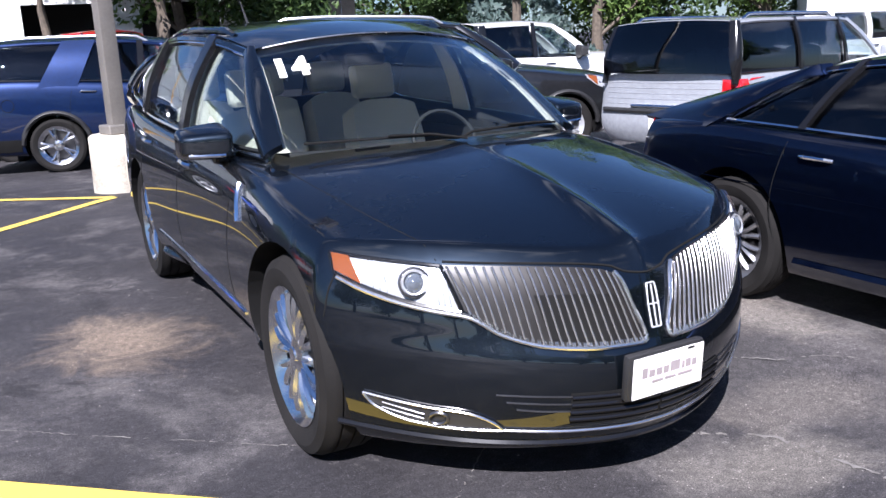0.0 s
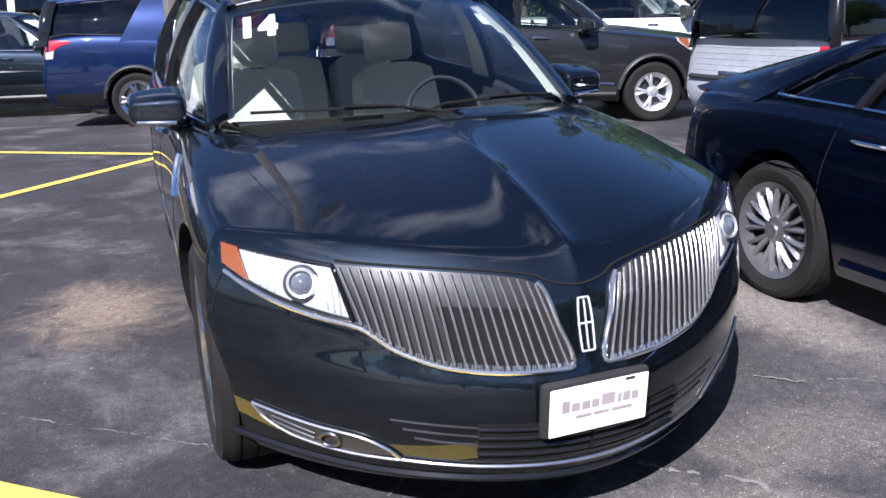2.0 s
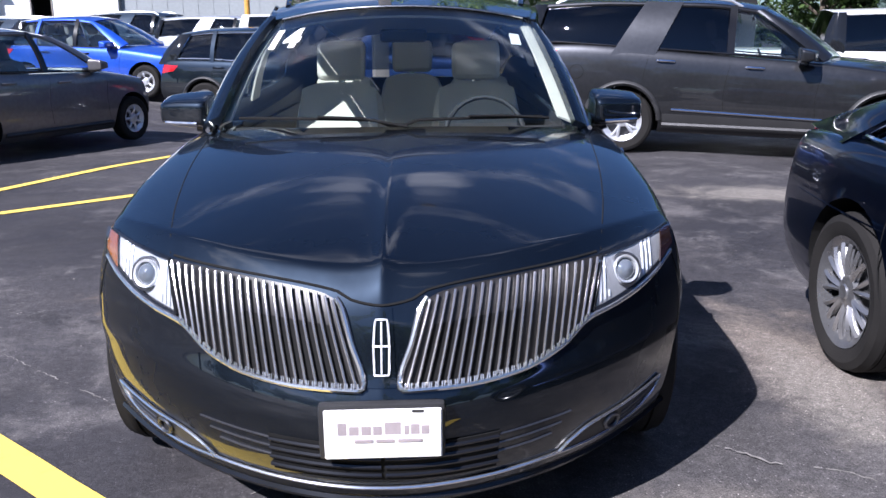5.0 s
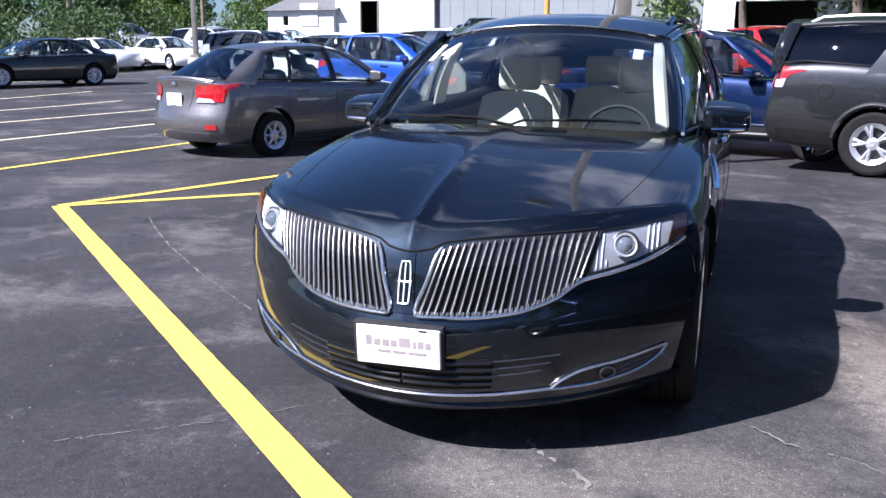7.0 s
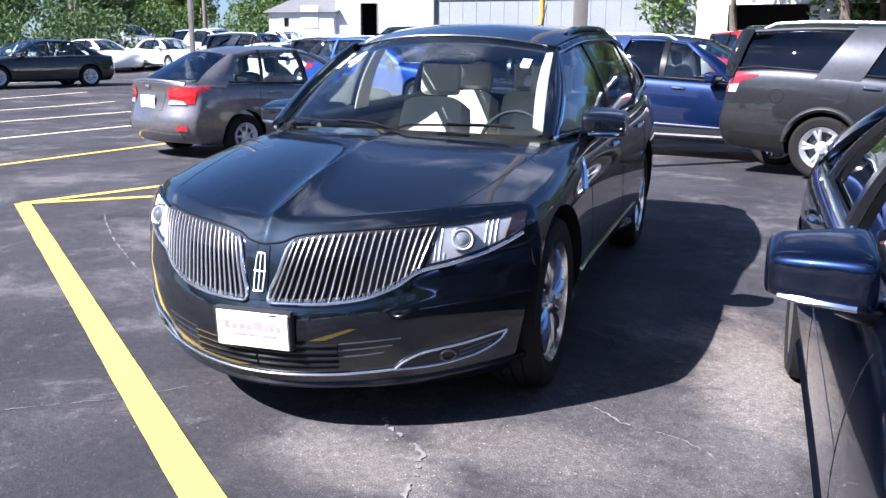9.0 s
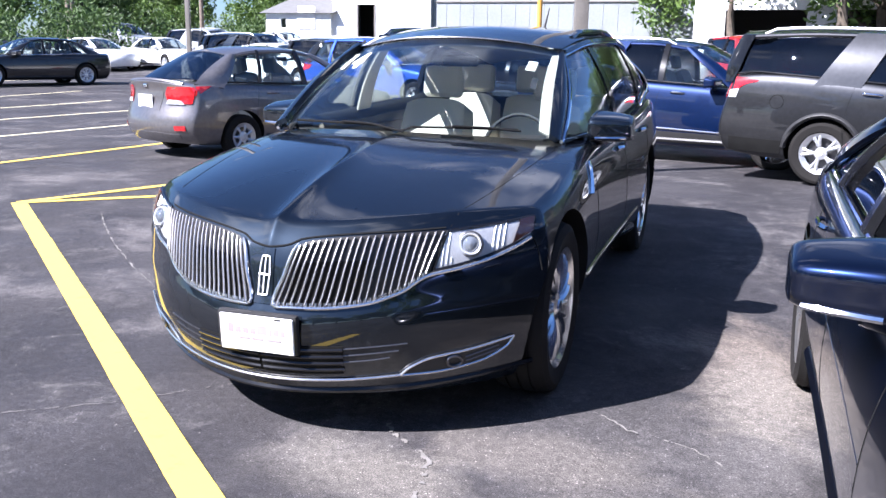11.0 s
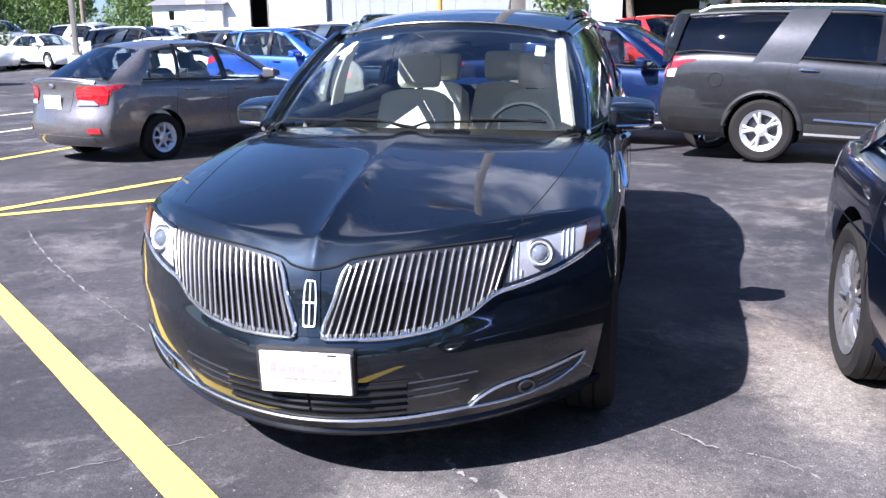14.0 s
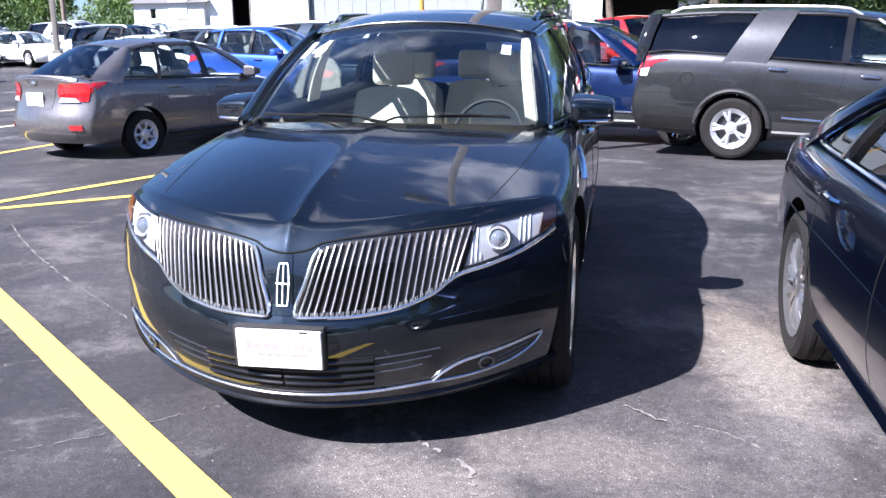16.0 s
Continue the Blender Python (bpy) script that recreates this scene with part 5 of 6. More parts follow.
FLEX = variant(SUV, top=[(-0.93, 0.95), (-0.6, 1.02), (0, 1.06), (0.5, 1.08), (1.0, 1.06), (3.9, 1.1), (4.16, 1.1)], edge=[(-0.93, 0.92), (0, 0.99), (0.6, 1.03), (3.9, 1.06), (4.16, 1.04)],
               tail=[(0.24, 4.06), (0.5, 4.16), (0.62, 4.12), (1.1, 4.10)], wide=[(-0.93, 0.90), (-0.5, 0.95), (0, 0.965), (3.0, 0.965), (3.8, 0.955), (4.16, 0.93)], rbow=0.05,
               belt_x=[(0.6, 0.88), (1.5, 0.90), (4.1, 0.88)], belt_z=[(0.6, 1.04), (4.1, 1.08)], rail_x=[(1.2, 0.64), (2.0, 0.74), (3.9, 0.74)], rail_z=[(1.2, 1.58), (1.8, 1.62), (3.4, 1.63), (3.95, 1.61)],
               painted_gap=-1, glow=(0.84, 4.10, 1.08), gtop=(0.74, 3.96, 1.61), wtop=(0.64, 1.30, 1.585), crown=0.03, lips=None, pillar_mat=GLOSS_BLACK, dpillar_mat=GLOSS_BLACK,
               windows=[(0.72, 1.62, 1.4, 1.62, False), (1.68, 2.7, 1.68, 2.7, True), (2.76, 3.98, 2.76, 3.9, True)], rails=(1.7, 3.7, ALLOY), track=0.955, tyre=0.37)
flex, flex_skin = car("box_wagon_car", at(9.0, 5.55, 0.976, 0.217, -0.1), FLEX, SILVER_PAINT, "silver boxy wagon with grooved tailgate and dark windows", "car")
for z in (0.74, 0.80, 0.86, 0.92, 0.98):
    part("tailgate_groove", tube_bm([flex_skin.hit("R", x / 10 * 0.8, z, 0.0) for x in range(-10, 11)], 0.004, 6), SILVER_RIM, flex)
for sd in (-1,):
    tail_lamp(flex_skin, flex, sd, [(3.88, 1.02), (4.05, 1.02)], [(3.88, 0.84), (4.05, 0.84)], [(0.72, 1.02), (0.90, 1.02)], [(0.72, 0.84), (0.90, 0.84)])
part("bumper_step", tube_bm([flex_skin.hit("R", x / 10 * 0.85, 0.665, 0.012) for x in range(-10, 11)], 0.028, 8), PLASTIC, flex)
number_plate(flex, 0.0, flex_skin.hit("R", 0, 0.53).y + 0.015, 0.53, 0)
part("tailgate_bar", tube_bm([flex_skin.hit("R", x / 10 * 0.42, 0.72, 0.012) for x in range(-10, 11)], 0.018, 6), CHROME, flex)
part("rear_wiper", tube_bm([(0.25 - 0.05 * i, 4.125 - 0.002 * i, 1.16 + 0.004 * i) for i in range(10)], 0.01, 6), PLASTIC, flex)

ACCENT = variant(SEDAN, base=2.57, tyre=0.298, rim=0.19, tw=0.18, track=0.85, clear=0.19, spokes=7, twin=False, rim_mat=SILVER_RIM, gap=0.05, trim_mat=GLOSS_BLACK,
                 top=[(-0.82, 0.74), (-0.5, 0.86), (0, 0.95), (0.4, 1.0), (1.2, 0.98), (2.9, 1.02), (3.2, 1.05), (3.54, 1.03)],
                 edge=[(-0.82, 0.70), (-0.3, 0.82), (0.5, 0.93), (1.5, 0.96), (2.9, 1.0), (3.54, 0.95)],
                 wide=[(-0.82, 0.72), (-0.4, 0.82), (0, 0.85), (2.57, 0.855), (3.1, 0.83), (3.54, 0.76)],
                 nose=[(0.19, -0.76), (0.45, -0.82), (0.74, -0.74)], tail=[(0.19, 3.46), (0.34, 3.58), (0.56, 3.58), (0.66, 3.52), (0.88, 3.48), (1.03, 3.52)], rbow=0.2,
                 cabin=(0.85, 2.8), cowl=(0.68, 0.40, 1.0), wtop=(0.52, 1.15, 1.38), belt_x=[(0.4, 0.78), (1.5, 0.80), (2.6, 0.79), (3.1, 0.70)], belt_z=[(0.4, 0.96), (1.6, 0.99), (3.1, 1.05)],
                 rail_x=[(1.1, 0.52), (1.8, 0.56), (2.4, 0.53), (2.8, 0.50)], rail_z=[(1.1, 1.38), (1.6, 1.44), (2.1, 1.43), (2.6, 1.355)], glow=(0.64, 3.12, 1.05), gtop=(0.51, 2.56, 1.365),
                 windows=[(0.52, 1.4, 1.2, 1.42, False), (1.48, 2.22, 1.5, 2.1, False), (2.26, 2.78, 2.14, 2.46, False)], mirror=(0.80, 0.62, 1.03), mirror_size=(0.19, 0.13), seams=[0.45, 1.44, 2.3], handles=[1.1, 1.95], bench=1.95,
                 seat_at=((-0.36, 1.25), (0.36, 1.25)), rglass=REAR_PANE, handle_mat=GREY_PAINT)
fa, fb = 0.36, 0.933
accent, accent_skin = car("small_sedan_car", at(-4.86 - fb * 0.85 + fa * 2.57, 6.745 + fa * 0.85 + fb * 2.57, fa, fb, -0.03), ACCENT, GREY_PAINT, "grey small sedan with red tail lamps and steel-look wheels", "car")
for sd in (-1, 1):
    tl = tail_lamp(accent_skin, accent, sd, [(3.02, 0.975), (3.44, 0.965)], [(3.06, 0.955), (3.44, 0.76)], [(0.53, 0.95), (0.76, 0.965)], [(0.40, 0.75), (0.74, 0.75)])
    part("lamp_foot", patch_bm(accent_skin, "R", [(sd * 0.43, 0.80), (sd * 0.60, 0.79)], [(sd * 0.40, 0.74), (sd * 0.66, 0.74)], 0.016, 4, 2, 0.004), LAMP_WHITE, tl)
    part("bumper_reflector", patch_bm(accent_skin, "R", [(sd * 0.56, 0.47), (sd * 0.70, 0.47)], [(sd * 0.56, 0.41), (sd * 0.70, 0.41)], 0.008, 4, 3, 0.004), RED_LENS, accent)
part("bumper_insert", patch_bm(accent_skin, "R", [(-0.6, 0.36), (0, 0.38), (0.6, 0.36)], [(-0.6, 0.29), (0, 0.28), (0.6, 0.29)], 0.006, 12, 3, 0.006), GREY_PAINT, accent)
part("plate_recess", patch_bm(accent_skin, "R", [(-0.34, 0.90), (0.34, 0.90)], [(-0.30, 0.66), (0.30, 0.66)], 0.004, 8, 4, 0.004), GREY_PAINT, accent)
number_plate(accent, 0, accent_skin.hit("R", 0, 0.77).y + 0.016, 0.77, 0, (0.33, 0.165))
part("boot_lip", tube_bm([accent_skin.hit("T", x / 10 * 0.62, 3.44 - 0.10 * (x / 10) ** 2, 0.01) for x in range(-10, 11)], 0.022, 6), GREY_PAINT, accent)
part("badge", rbox_bm(0.09, 0.012, 0.045, 0.01, 2, pose(0, accent_skin.hit("R", 0, 0.97).y + 0.01, 0.97)), CHROME, accent)

# dark navy sedan: its tail and the long door line
for sd in (-1, 1):
    part("tail_lamp", patch_bm(mkz_skin, "R", [(sd * 0.2, 0.93), (sd * 0.72, 0.95)], [(sd * 0.2, 0.86), (sd * 0.72, 0.82)], 0.006, 8, 3, 0.005), RED_LENS, mkz)
    part("door_crease", tube_bm([mkz_skin.hit("+" if sd > 0 else "-", 0.6 + 0.15 * i, 0.62 + 0.004 * i, -0.002) for i in range(20)], 0.004, 5), NAVY_PAINT, mkz)
    part("sill_strip", tube_bm([mkz_skin.hit("+" if sd > 0 else "-", 0.5 + 0.1 * i, 0.27, 0.003) for i in range(19)], 0.008, 5), CHROME, mkz)
part("boot_lip", tube_bm([mkz_skin.hit("T", x / 10 * 0.66, 3.885 - 0.16 * (x / 10) ** 2, 0.006) for x in range(-10, 11)], 0.013, 6), NAVY_PAINT, mkz)

ESCAPE = variant(SUV, base=2.69, rim=0.23, tyre=0.355, track=0.91, wide=[(-0.9, 0.82), (-0.4, 0.89), (0, 0.915), (2.7, 0.92), (3.3, 0.89), (3.72, 0.82)],
                 top=[(-0.9, 0.93), (-0.6, 1.0), (0, 1.07), (0.5, 1.10), (1.0, 1.07), (3.3, 1.12), (3.72, 1.1)], edge=[(-0.9, 0.88), (0, 0.98), (0.6, 1.02), (3.2, 1.1), (3.72, 1.05)],
                 tail=[(0.24, 3.6), (0.55, 3.72), (0.9, 3.66), (1.1, 3.6)], cabin=(0.95, 3.3), belt_x=[(0.6, 0.83), (1.5, 0.85), (3.5, 0.76)], belt_z=[(0.6, 1.03), (2, 1.07), (3.5, 1.18)],
                 rail_x=[(1.3, 0.56), (2.2, 0.6), (3.4, 0.53)], rail_z=[(1.3, 1.54), (1.9, 1.60), (2.6, 1.59), (3.4, 1.5)], glow=(0.7, 3.6, 1.1), gtop=(0.53, 3.3, 1.51), wtop=(0.56, 1.35, 1.55), cowl=(0.70, 0.55, 1.10),
                 windows=[(0.70, 1.6, 1.42, 1.62, False), (1.68, 2.5, 1.7, 2.5, True), (2.58, 3.25, 2.58, 3.05, True)], mirror=(0.9, 0.8, 1.12), seams=[0.7, 1.64, 2.5], trim_mat=CHROME, arch_trim=True, rails=None, handle_mat=BLACK_PAINT, twin=False, bench=2.2)
e_hub = (-3.95, 13.0)
escape, escape_skin = car("crossover_car", at(e_hub[0] + 0.235 * 0.91 + F[0] * 2.69, e_hub[1] + 0.972 * 0.91 + F[1] * 2.69, *F, -0.18), ESCAPE, BLACK_PAINT, "black compact crossover with chrome window line", "car")
for sd in (-1, 1):
    tail_lamp(escape_skin, escape, sd, [(3.2, 1.0), (3.55, 1.02)], [(3.3, 0.9), (3.58, 0.86)], [(0.5, 1.0), (0.74, 1.02)], [(0.5, 0.86), (0.74, 0.86)])

# blue hatchback behind the small sedan
FOCUS = variant(ESCAPE, rails=None, clear=0.2, tyre=0.315, rim=0.205, lips=None, track=0.88,
                top=[(-0.9, 0.78), (-0.5, 0.90), (0, 0.97), (0.5, 1.02), (1.0, 1.0), (3.0, 1.05), (3.45, 1.03)], edge=[(-0.9, 0.74), (0, 0.88), (0.6, 0.95), (3.0, 1.02), (3.45, 0.98)], tail=[(0.2, 3.3), (0.5, 3.45), (1.03, 3.38)],
                wide=[(-0.9, 0.76), (-0.4, 0.86), (0, 0.89), (2.65, 0.9), (3.1, 0.86), (3.45, 0.8)], nose=[(0.2, -0.82), (0.45, -0.9), (0.78, -0.8)], belt_z=[(0.5, 0.96), (2, 1.0), (3.3, 1.08)],
                rail_z=[(1.2, 1.46), (1.8, 1.53), (2.4, 1.52), (3.2, 1.42)], glow=(0.66, 3.36, 1.04), gtop=(0.53, 3.0, 1.45), wtop=(0.54, 1.25, 1.47), cowl=(0.68, 0.42, 1.02),
                windows=[(0.55, 1.5, 1.3, 1.52, False), (1.58, 2.4, 1.6, 2.35, False), (2.46, 3.0, 2.42, 2.75, False)], mirror=(0.86, 0.7, 1.02), seams=[0.5, 1.54, 2.4], handles=[1.2, 2.1], trim_mat=GLOSS_BLACK, rglass=CLEAR_PANE)
focus, focus_skin = car("hatchback_car", at(-5.35, 15.6, *F), FOCUS, BRIGHT_BLUE_PAINT, "bright blue hatchback behind the grey sedan", "car")
for sd in (-1, 1):
    tail_lamp(focus_skin, focus, sd, [(2.95, 0.95), (3.25, 0.97)], [(3.05, 0.85), (3.28, 0.8)], [(0.5, 0.95), (0.72, 0.97)], [(0.5, 0.8), (0.72, 0.8)])

# dark sedan across the far stalls
FUSION = variant(SEDAN, rim_mat=SILVER_RIM, spokes=8, trim_mat=CHROME, rglass=CLEAR_PANE)
fx, fy = -0.39, -0.92
fusion, _ = car("sedan_car", at(-20.6, 17.3, fx, fy, 0.2), FUSION, CHARCOAL_PAINT, "dark grey sedan parked across the far stalls", "car")

# full-size white pickup
TRUCK = variant(SUV, base=3.6, tyre=0.40, rim=0.25, track=1.0, clear=0.32, gap=0.08, top=[(-0.95, 1.1), (-0.6, 1.2), (0, 1.26), (0.5, 1.28), (1.0, 1.26), (4.9, 1.3)], edge=[(-0.95, 1.04), (0, 1.17), (0.6, 1.2), (4.9, 1.26)],
                wide=[(-0.95, 0.92), (-0.5, 0.98), (0, 1.0), (4.0, 1.0), (4.9, 0.97)], nose=[(0.32, -0.9), (0.6, -0.96), (1.1, -0.9)], tail=[(0.32, 4.8), (0.6, 4.9), (1.3, 4.88)], cabin=(1.0, 3.0), cowl=(0.78, 0.75, 1.28), wtop=(0.64, 1.45, 1.80),
                belt_x=[(0.7, 0.93), (3.2, 0.93)], belt_z=[(0.7, 1.2), (3.2, 1.24)], rail_x=[(1.4, 0.66), (2.2, 0.72), (3.1, 0.70)], rail_z=[(1.4, 1.80), (2.0, 1.86), (3.0, 1.84)], glow=(0.80, 3.15, 1.26), gtop=(0.70, 3.0, 1.84),
                windows=[(0.85, 1.85, 1.55, 1.85, False), (1.93, 2.85, 1.93, 2.85, True)], mirror=(1.0, 0.98, 1.3), mirror_size=(0.26, 0.22), mirror_mat=PLASTIC, seams=[0.8, 1.9, 2.95], handles=[1.5, 2.5], rails=None, lips=None, bench=2.4)
truck, _ = car("pickup_truck", at(9.85, 11.8, *F, -0.2), TRUCK, WHITE_PAINT, "white crew-cab pickup truck with dark windows", "truck")
red_truck = copy_thing(truck, at(2.3, 19.6, 0.45, -0.9))
tagged(red_truck, "red pickup truck before the workshop bays", "truck")
for o in red_truck.children_recursive:
    if o.type == "MESH" and o.data.materials and o.data.materials[0] == WHITE_PAINT:
        o.data = o.data.copy()
        for k, mm in enumerate(o.data.materials):
            if mm == WHITE_PAINT:
                o.data.materials[k] = RED_PAINT

# white passenger van
VAN = variant(FLEX, base=3.5, clear=0.3, tyre=0.38, track=0.98, top=[(-0.8, 1.1), (0, 1.25), (0.5, 1.3), (1.2, 1.25), (4.7, 1.25)], edge=[(-0.8, 1.05), (0.6, 1.22), (4.7, 1.22)], wide=[(-0.8, 0.9), (0, 0.99), (4.0, 0.99), (4.7, 0.97)],
              nose=[(0.3, -0.78), (0.6, -0.82), (1.1, -0.72)], tail=[(0.3, 4.66), (0.6, 4.72), (1.25, 4.66)], cabin=(1.0, 4.3), cowl=(0.8, 0.55, 1.3), wtop=(0.72, 1.15, 1.68), belt_x=[(0.5, 0.93), (4.6, 0.94)], belt_z=[(0.5, 1.2), (4.6, 1.2)],
              rail_x=[(1.1, 0.74), (2, 0.80), (4.5, 0.80)], rail_z=[(1.1, 1.68), (1.8, 1.74), (4.5, 1.74)], glow=(0.86, 4.64, 1.22), gtop=(0.8, 4.52, 1.73), windows=[(0.7, 1.5, 1.2, 1.5, False), (1.65, 2.9, 1.65, 2.9, True), (3.05, 4.4, 3.05, 4.35, True)],
              pillar_mat=WHITE_PAINT, dpillar_mat=WHITE_PAINT, mirror=(0.98, 0.8, 1.35), seams=[0.7, 1.58, 2.95], handles=[1.3, 2.7], rails=None, lips=None, seat_at=((-0.4, 1.3), (0.4, 1.3)), bench=2.6)
van, _ = car("passenger_van", at(-0.1, 20.0, *F), VAN, WHITE_PAINT, "white passenger van with long dark side windows", "van")
copy_thing(van, at(16.5, 10.2, 0.976, 0.217, -0.1))

# rows of stock far across the yard
far_pale, _ = car("sedan_car", at(-26.0, 30.0, *F), variant(SEDAN), WHITE_PAINT, "white sedan in the far row of stock", "car", "far row of stock")
far_dark, _ = car("sport_utility_car", at(-14.6, 26.0, *F), variant(SUV), BLACK_PAINT, "black sport utility in the far row of stock", "car", "far row of stock")
far_silver, _ = car("sport_utility_car", at(-21.5, 33.0, *F), variant(SUV, rails=None), SILVER_PAINT, "silver sport utility in the far row of stock", "car", "far row of stock")
for src, x, y, fx, fy in [(far_pale, -23.2, 31.0, 0.9, -0.4), (far_pale, -28.5, 27.2, 0.6, -0.8), (far_silver, -17.8, 29.4, 0.9, -0.4), (far_pale, -15.5, 31.5, 0.95, -0.3), (far_dark, -10.8, 27.2, 0.97, -0.2), (far_dark, -9.0, 22.6, 0.97, -0.2), (far_pale, -12.2, 23.0, 0.97, -0.2),
                          (far_silver, -31.0, 38.0, 0.9, -0.4), (far_pale, -26.5, 40.0, 0.9, -0.4), (far_dark, -36.0, 34.0, 0.9, -0.4), (far_pale, -33.5, 29.0, 0.9, -0.4), (far_pale, -38.0, 30.0, 0.9, -0.4), (far_dark, -6.2, 24.0, 0.97, -0.2), (far_pale, -20.0, 36.5, 0.9, -0.4), (far_silver, -3.5, 22.5, 0.97, -0.2)]:
    copy_thing(src, at(x, y, fx, fy))


# ---------- lamp posts ----------
STEEL = mat("brown_grey_steel", (0.20, 0.185, 0.165), 0.5, 0.3, var=0.12, scale=3)
CONCRETE = mat("rough_concrete", (0.44, 0.40, 0.33), 0.9, var=0.30, scale=3, bump=0.6, bscale=40, fine=0.15)
WOOD_POLE = mat("weathered_pole", (0.16, 0.13, 0.10), 0.9, var=0.2)


def lamp_post(x, y, h, base_h, label, rz=0):
    z = ground_h(x, y)
    post = thing("street_lamp", pose(x, y, z, 0, 0, rz), label, "street lamp", "yard lamp posts")
    bm = lathe_bm([(0.001, -0.05), (0.32, -0.05), (0.32, base_h * 0.5), (0.315, base_h - 0.03), (0.29, base_h), (0.001, base_h)], 28, None, 0, "Z")
    for v in bm.verts:
        k = noise.noise(v.co * 7.0) * 0.012
        v.co.x *= 1 + k * 2
        v.co.y *= 1 + k * 2
    part("concrete_base", bm, CONCRETE, post, "round cast concrete footing", 50)
    part("foot_plate", rbox_bm(0.30, 0.30, 0.10, 0.012, 1, pose(0, 0, base_h + 0.05)), STEEL, post)
    part("pole", rbox_bm(0.165, 0.165, h, 0.012, 2, pose(0, 0, base_h + h / 2)), STEEL, post)
    for sx in (-1, 1):
        part("lamp_arm", rbox_bm(0.5, 0.06, 0.06, 0.008, 1, pose(sx * 0.3, 0, base_h + h - 0.1)), STEEL, post)
        head = part("lamp_head", rbox_bm(0.55, 0.34, 0.11, 0.03, 2, pose(sx * 0.82, 0, base_h + h - 0.08)), STEEL, post)
        part("lamp_glass", rbox_bm(0.5, 0.34, 0.012, 0.002, 1, pose(sx * 0.82, 0, base_h + h - 0.137)), LAMP_WHITE, head)
    return post


lamp_post(-0.45, 7.2, 6.7, 0.62, "steel lamp post on a pale concrete footing", 15)
lamp_post(-19.0, 25.6, 7.0, 0.8, "far steel lamp post on a concrete footing", 15)
lamp_post(6.5, 33.0, 7.0, 0.8, "far steel lamp post on a concrete footing", 15)
for x, y, h in ((-34, 36, 9), (-40, 43, 9), (-31, 44, 9), (-24, 52, 9), (-45, 40, 9)):
    pole = thing("utility_pole", pose(x, y, ground_h(x, y)), "weathered wooden utility pole by the road", "utility pole", "roadside poles")
    part("pole", tube_bm([(0, 0, -0.2), (0, 0, h)], [0.15, 0.10], 10), WOOD_POLE, pole)
    part("cross_arm", rbox_bm(2.2, 0.1, 0.12, 0.01, 1, pose(0, 0, h - 0.6, 0, 0, 40)), WOOD_POLE, pole)

# ---------- buildings ----------
SIDING = mat("white_metal_siding", (0.74, 0.74, 0.72), 0.55, var=0.06, scale=0.6)
SIDING_GREY = mat("pale_grey_siding", (0.22, 0.24, 0.245), 0.6, var=0.06, scale=0.6)
# near-black that paints the shade seen through open doorways
INDOOR_SHADE = mat("painted_indoor_shade", (0.018, 0.017, 0.016), 0.9)
ROOF_GREY = mat("grey_shingle", (0.13, 0.13, 0.13), 0.9, var=0.2, scale=4)


def wall_with_holes(w, h, t, holes):
    """A wall from x 0 to w and z 0 to h, t thick behind y 0, with rectangular holes through it."""
    xs = sorted({0, w, *[a for q in holes for a in (q[0], q[2])]})
    zs = sorted({0, h, *[a for q in holes for a in (q[1], q[3])]})
    bm = bmesh.new()
    for x0, x1 in zip(xs, xs[1:]):
        for z0, z1 in zip(zs, zs[1:]):
            if not any(q[0] <= x0 and x1 <= q[2] and q[1] <= z0 and z1 <= q[3] for q in holes):
                rbox_bm(x1 - x0, t, z1 - z0, 0, 1, pose((x0 + x1) / 2, t / 2, (z0 + z1) / 2), bm)
    bmesh.ops.remove_doubles(bm, verts=bm.verts, dist=0.001)
    return bm


def shed(name, m, w, h, depth, holes, cladding, label, gable=0.0, ribs=0.6):
    b = thing(name, m, label, "building")
    part("front_wall", wall_with_holes(w, h, 0.2, holes), cladding, b)
    for x in (0.1, w - 0.1):
        part("side_wall", rbox_bm(0.2, depth - 0.2, h, 0, 1, pose(x, depth / 2 + 0.1, h / 2)), cladding, b)
    part("back_wall", rbox_bm(w - 0.4, 0.2, h, 0, 1, pose(w / 2, depth - 0.1, h / 2)), cladding, b)
    # floor and an added sheet behind the front carry the painted indoor shade
    part("floor_slab", rbox_bm(w - 0.5, depth - 0.5, 0.06, 0, 1, pose(w / 2, depth / 2, 0.03)), INDOOR_SHADE, b)
    part("inner_wall", rbox_bm(w - 0.5, 0.1, h - 0.2, 0, 1, pose(w / 2, 3.2, h / 2)), INDOOR_SHADE, b)
    if gable:
        bm = bmesh.new()
        vs = [bm.verts.new(v) for v in ((-0.3, -0.3, h), (w + 0.3, -0.3, h), (w + 0.3, depth / 2, h + gable), (-0.3, depth / 2, h + gable), (-0.3, depth + 0.3, h), (w + 0.3, depth + 0.3, h))]
        for f_ in ((0, 1, 2, 3), (3, 2, 5, 4), (0, 3, 4), (1, 5, 2), (0, 4, 5, 1)):
            bm.faces.new([vs[i] for i in f_])
        part("roof", bm, ROOF_GREY, b, angle=10)
    else:
        part("roof", rbox_bm(w + 0.4, depth + 0.4, 0.25, 0.02, 1, pose(w / 2, depth / 2, h + 0.125)), ROOF_GREY, b)
    k = int(w / ribs)
    for i in range(1, k):
        x = i * w / k
        if not any(q[0] - 0.1 <= x <= q[2] + 0.1 for q in holes):
            part("siding_rib", rbox_bm(0.03, 0.016, h - 0.05, 0, 1, pose(x, -0.008, h / 2)), cladding, b)
    return b


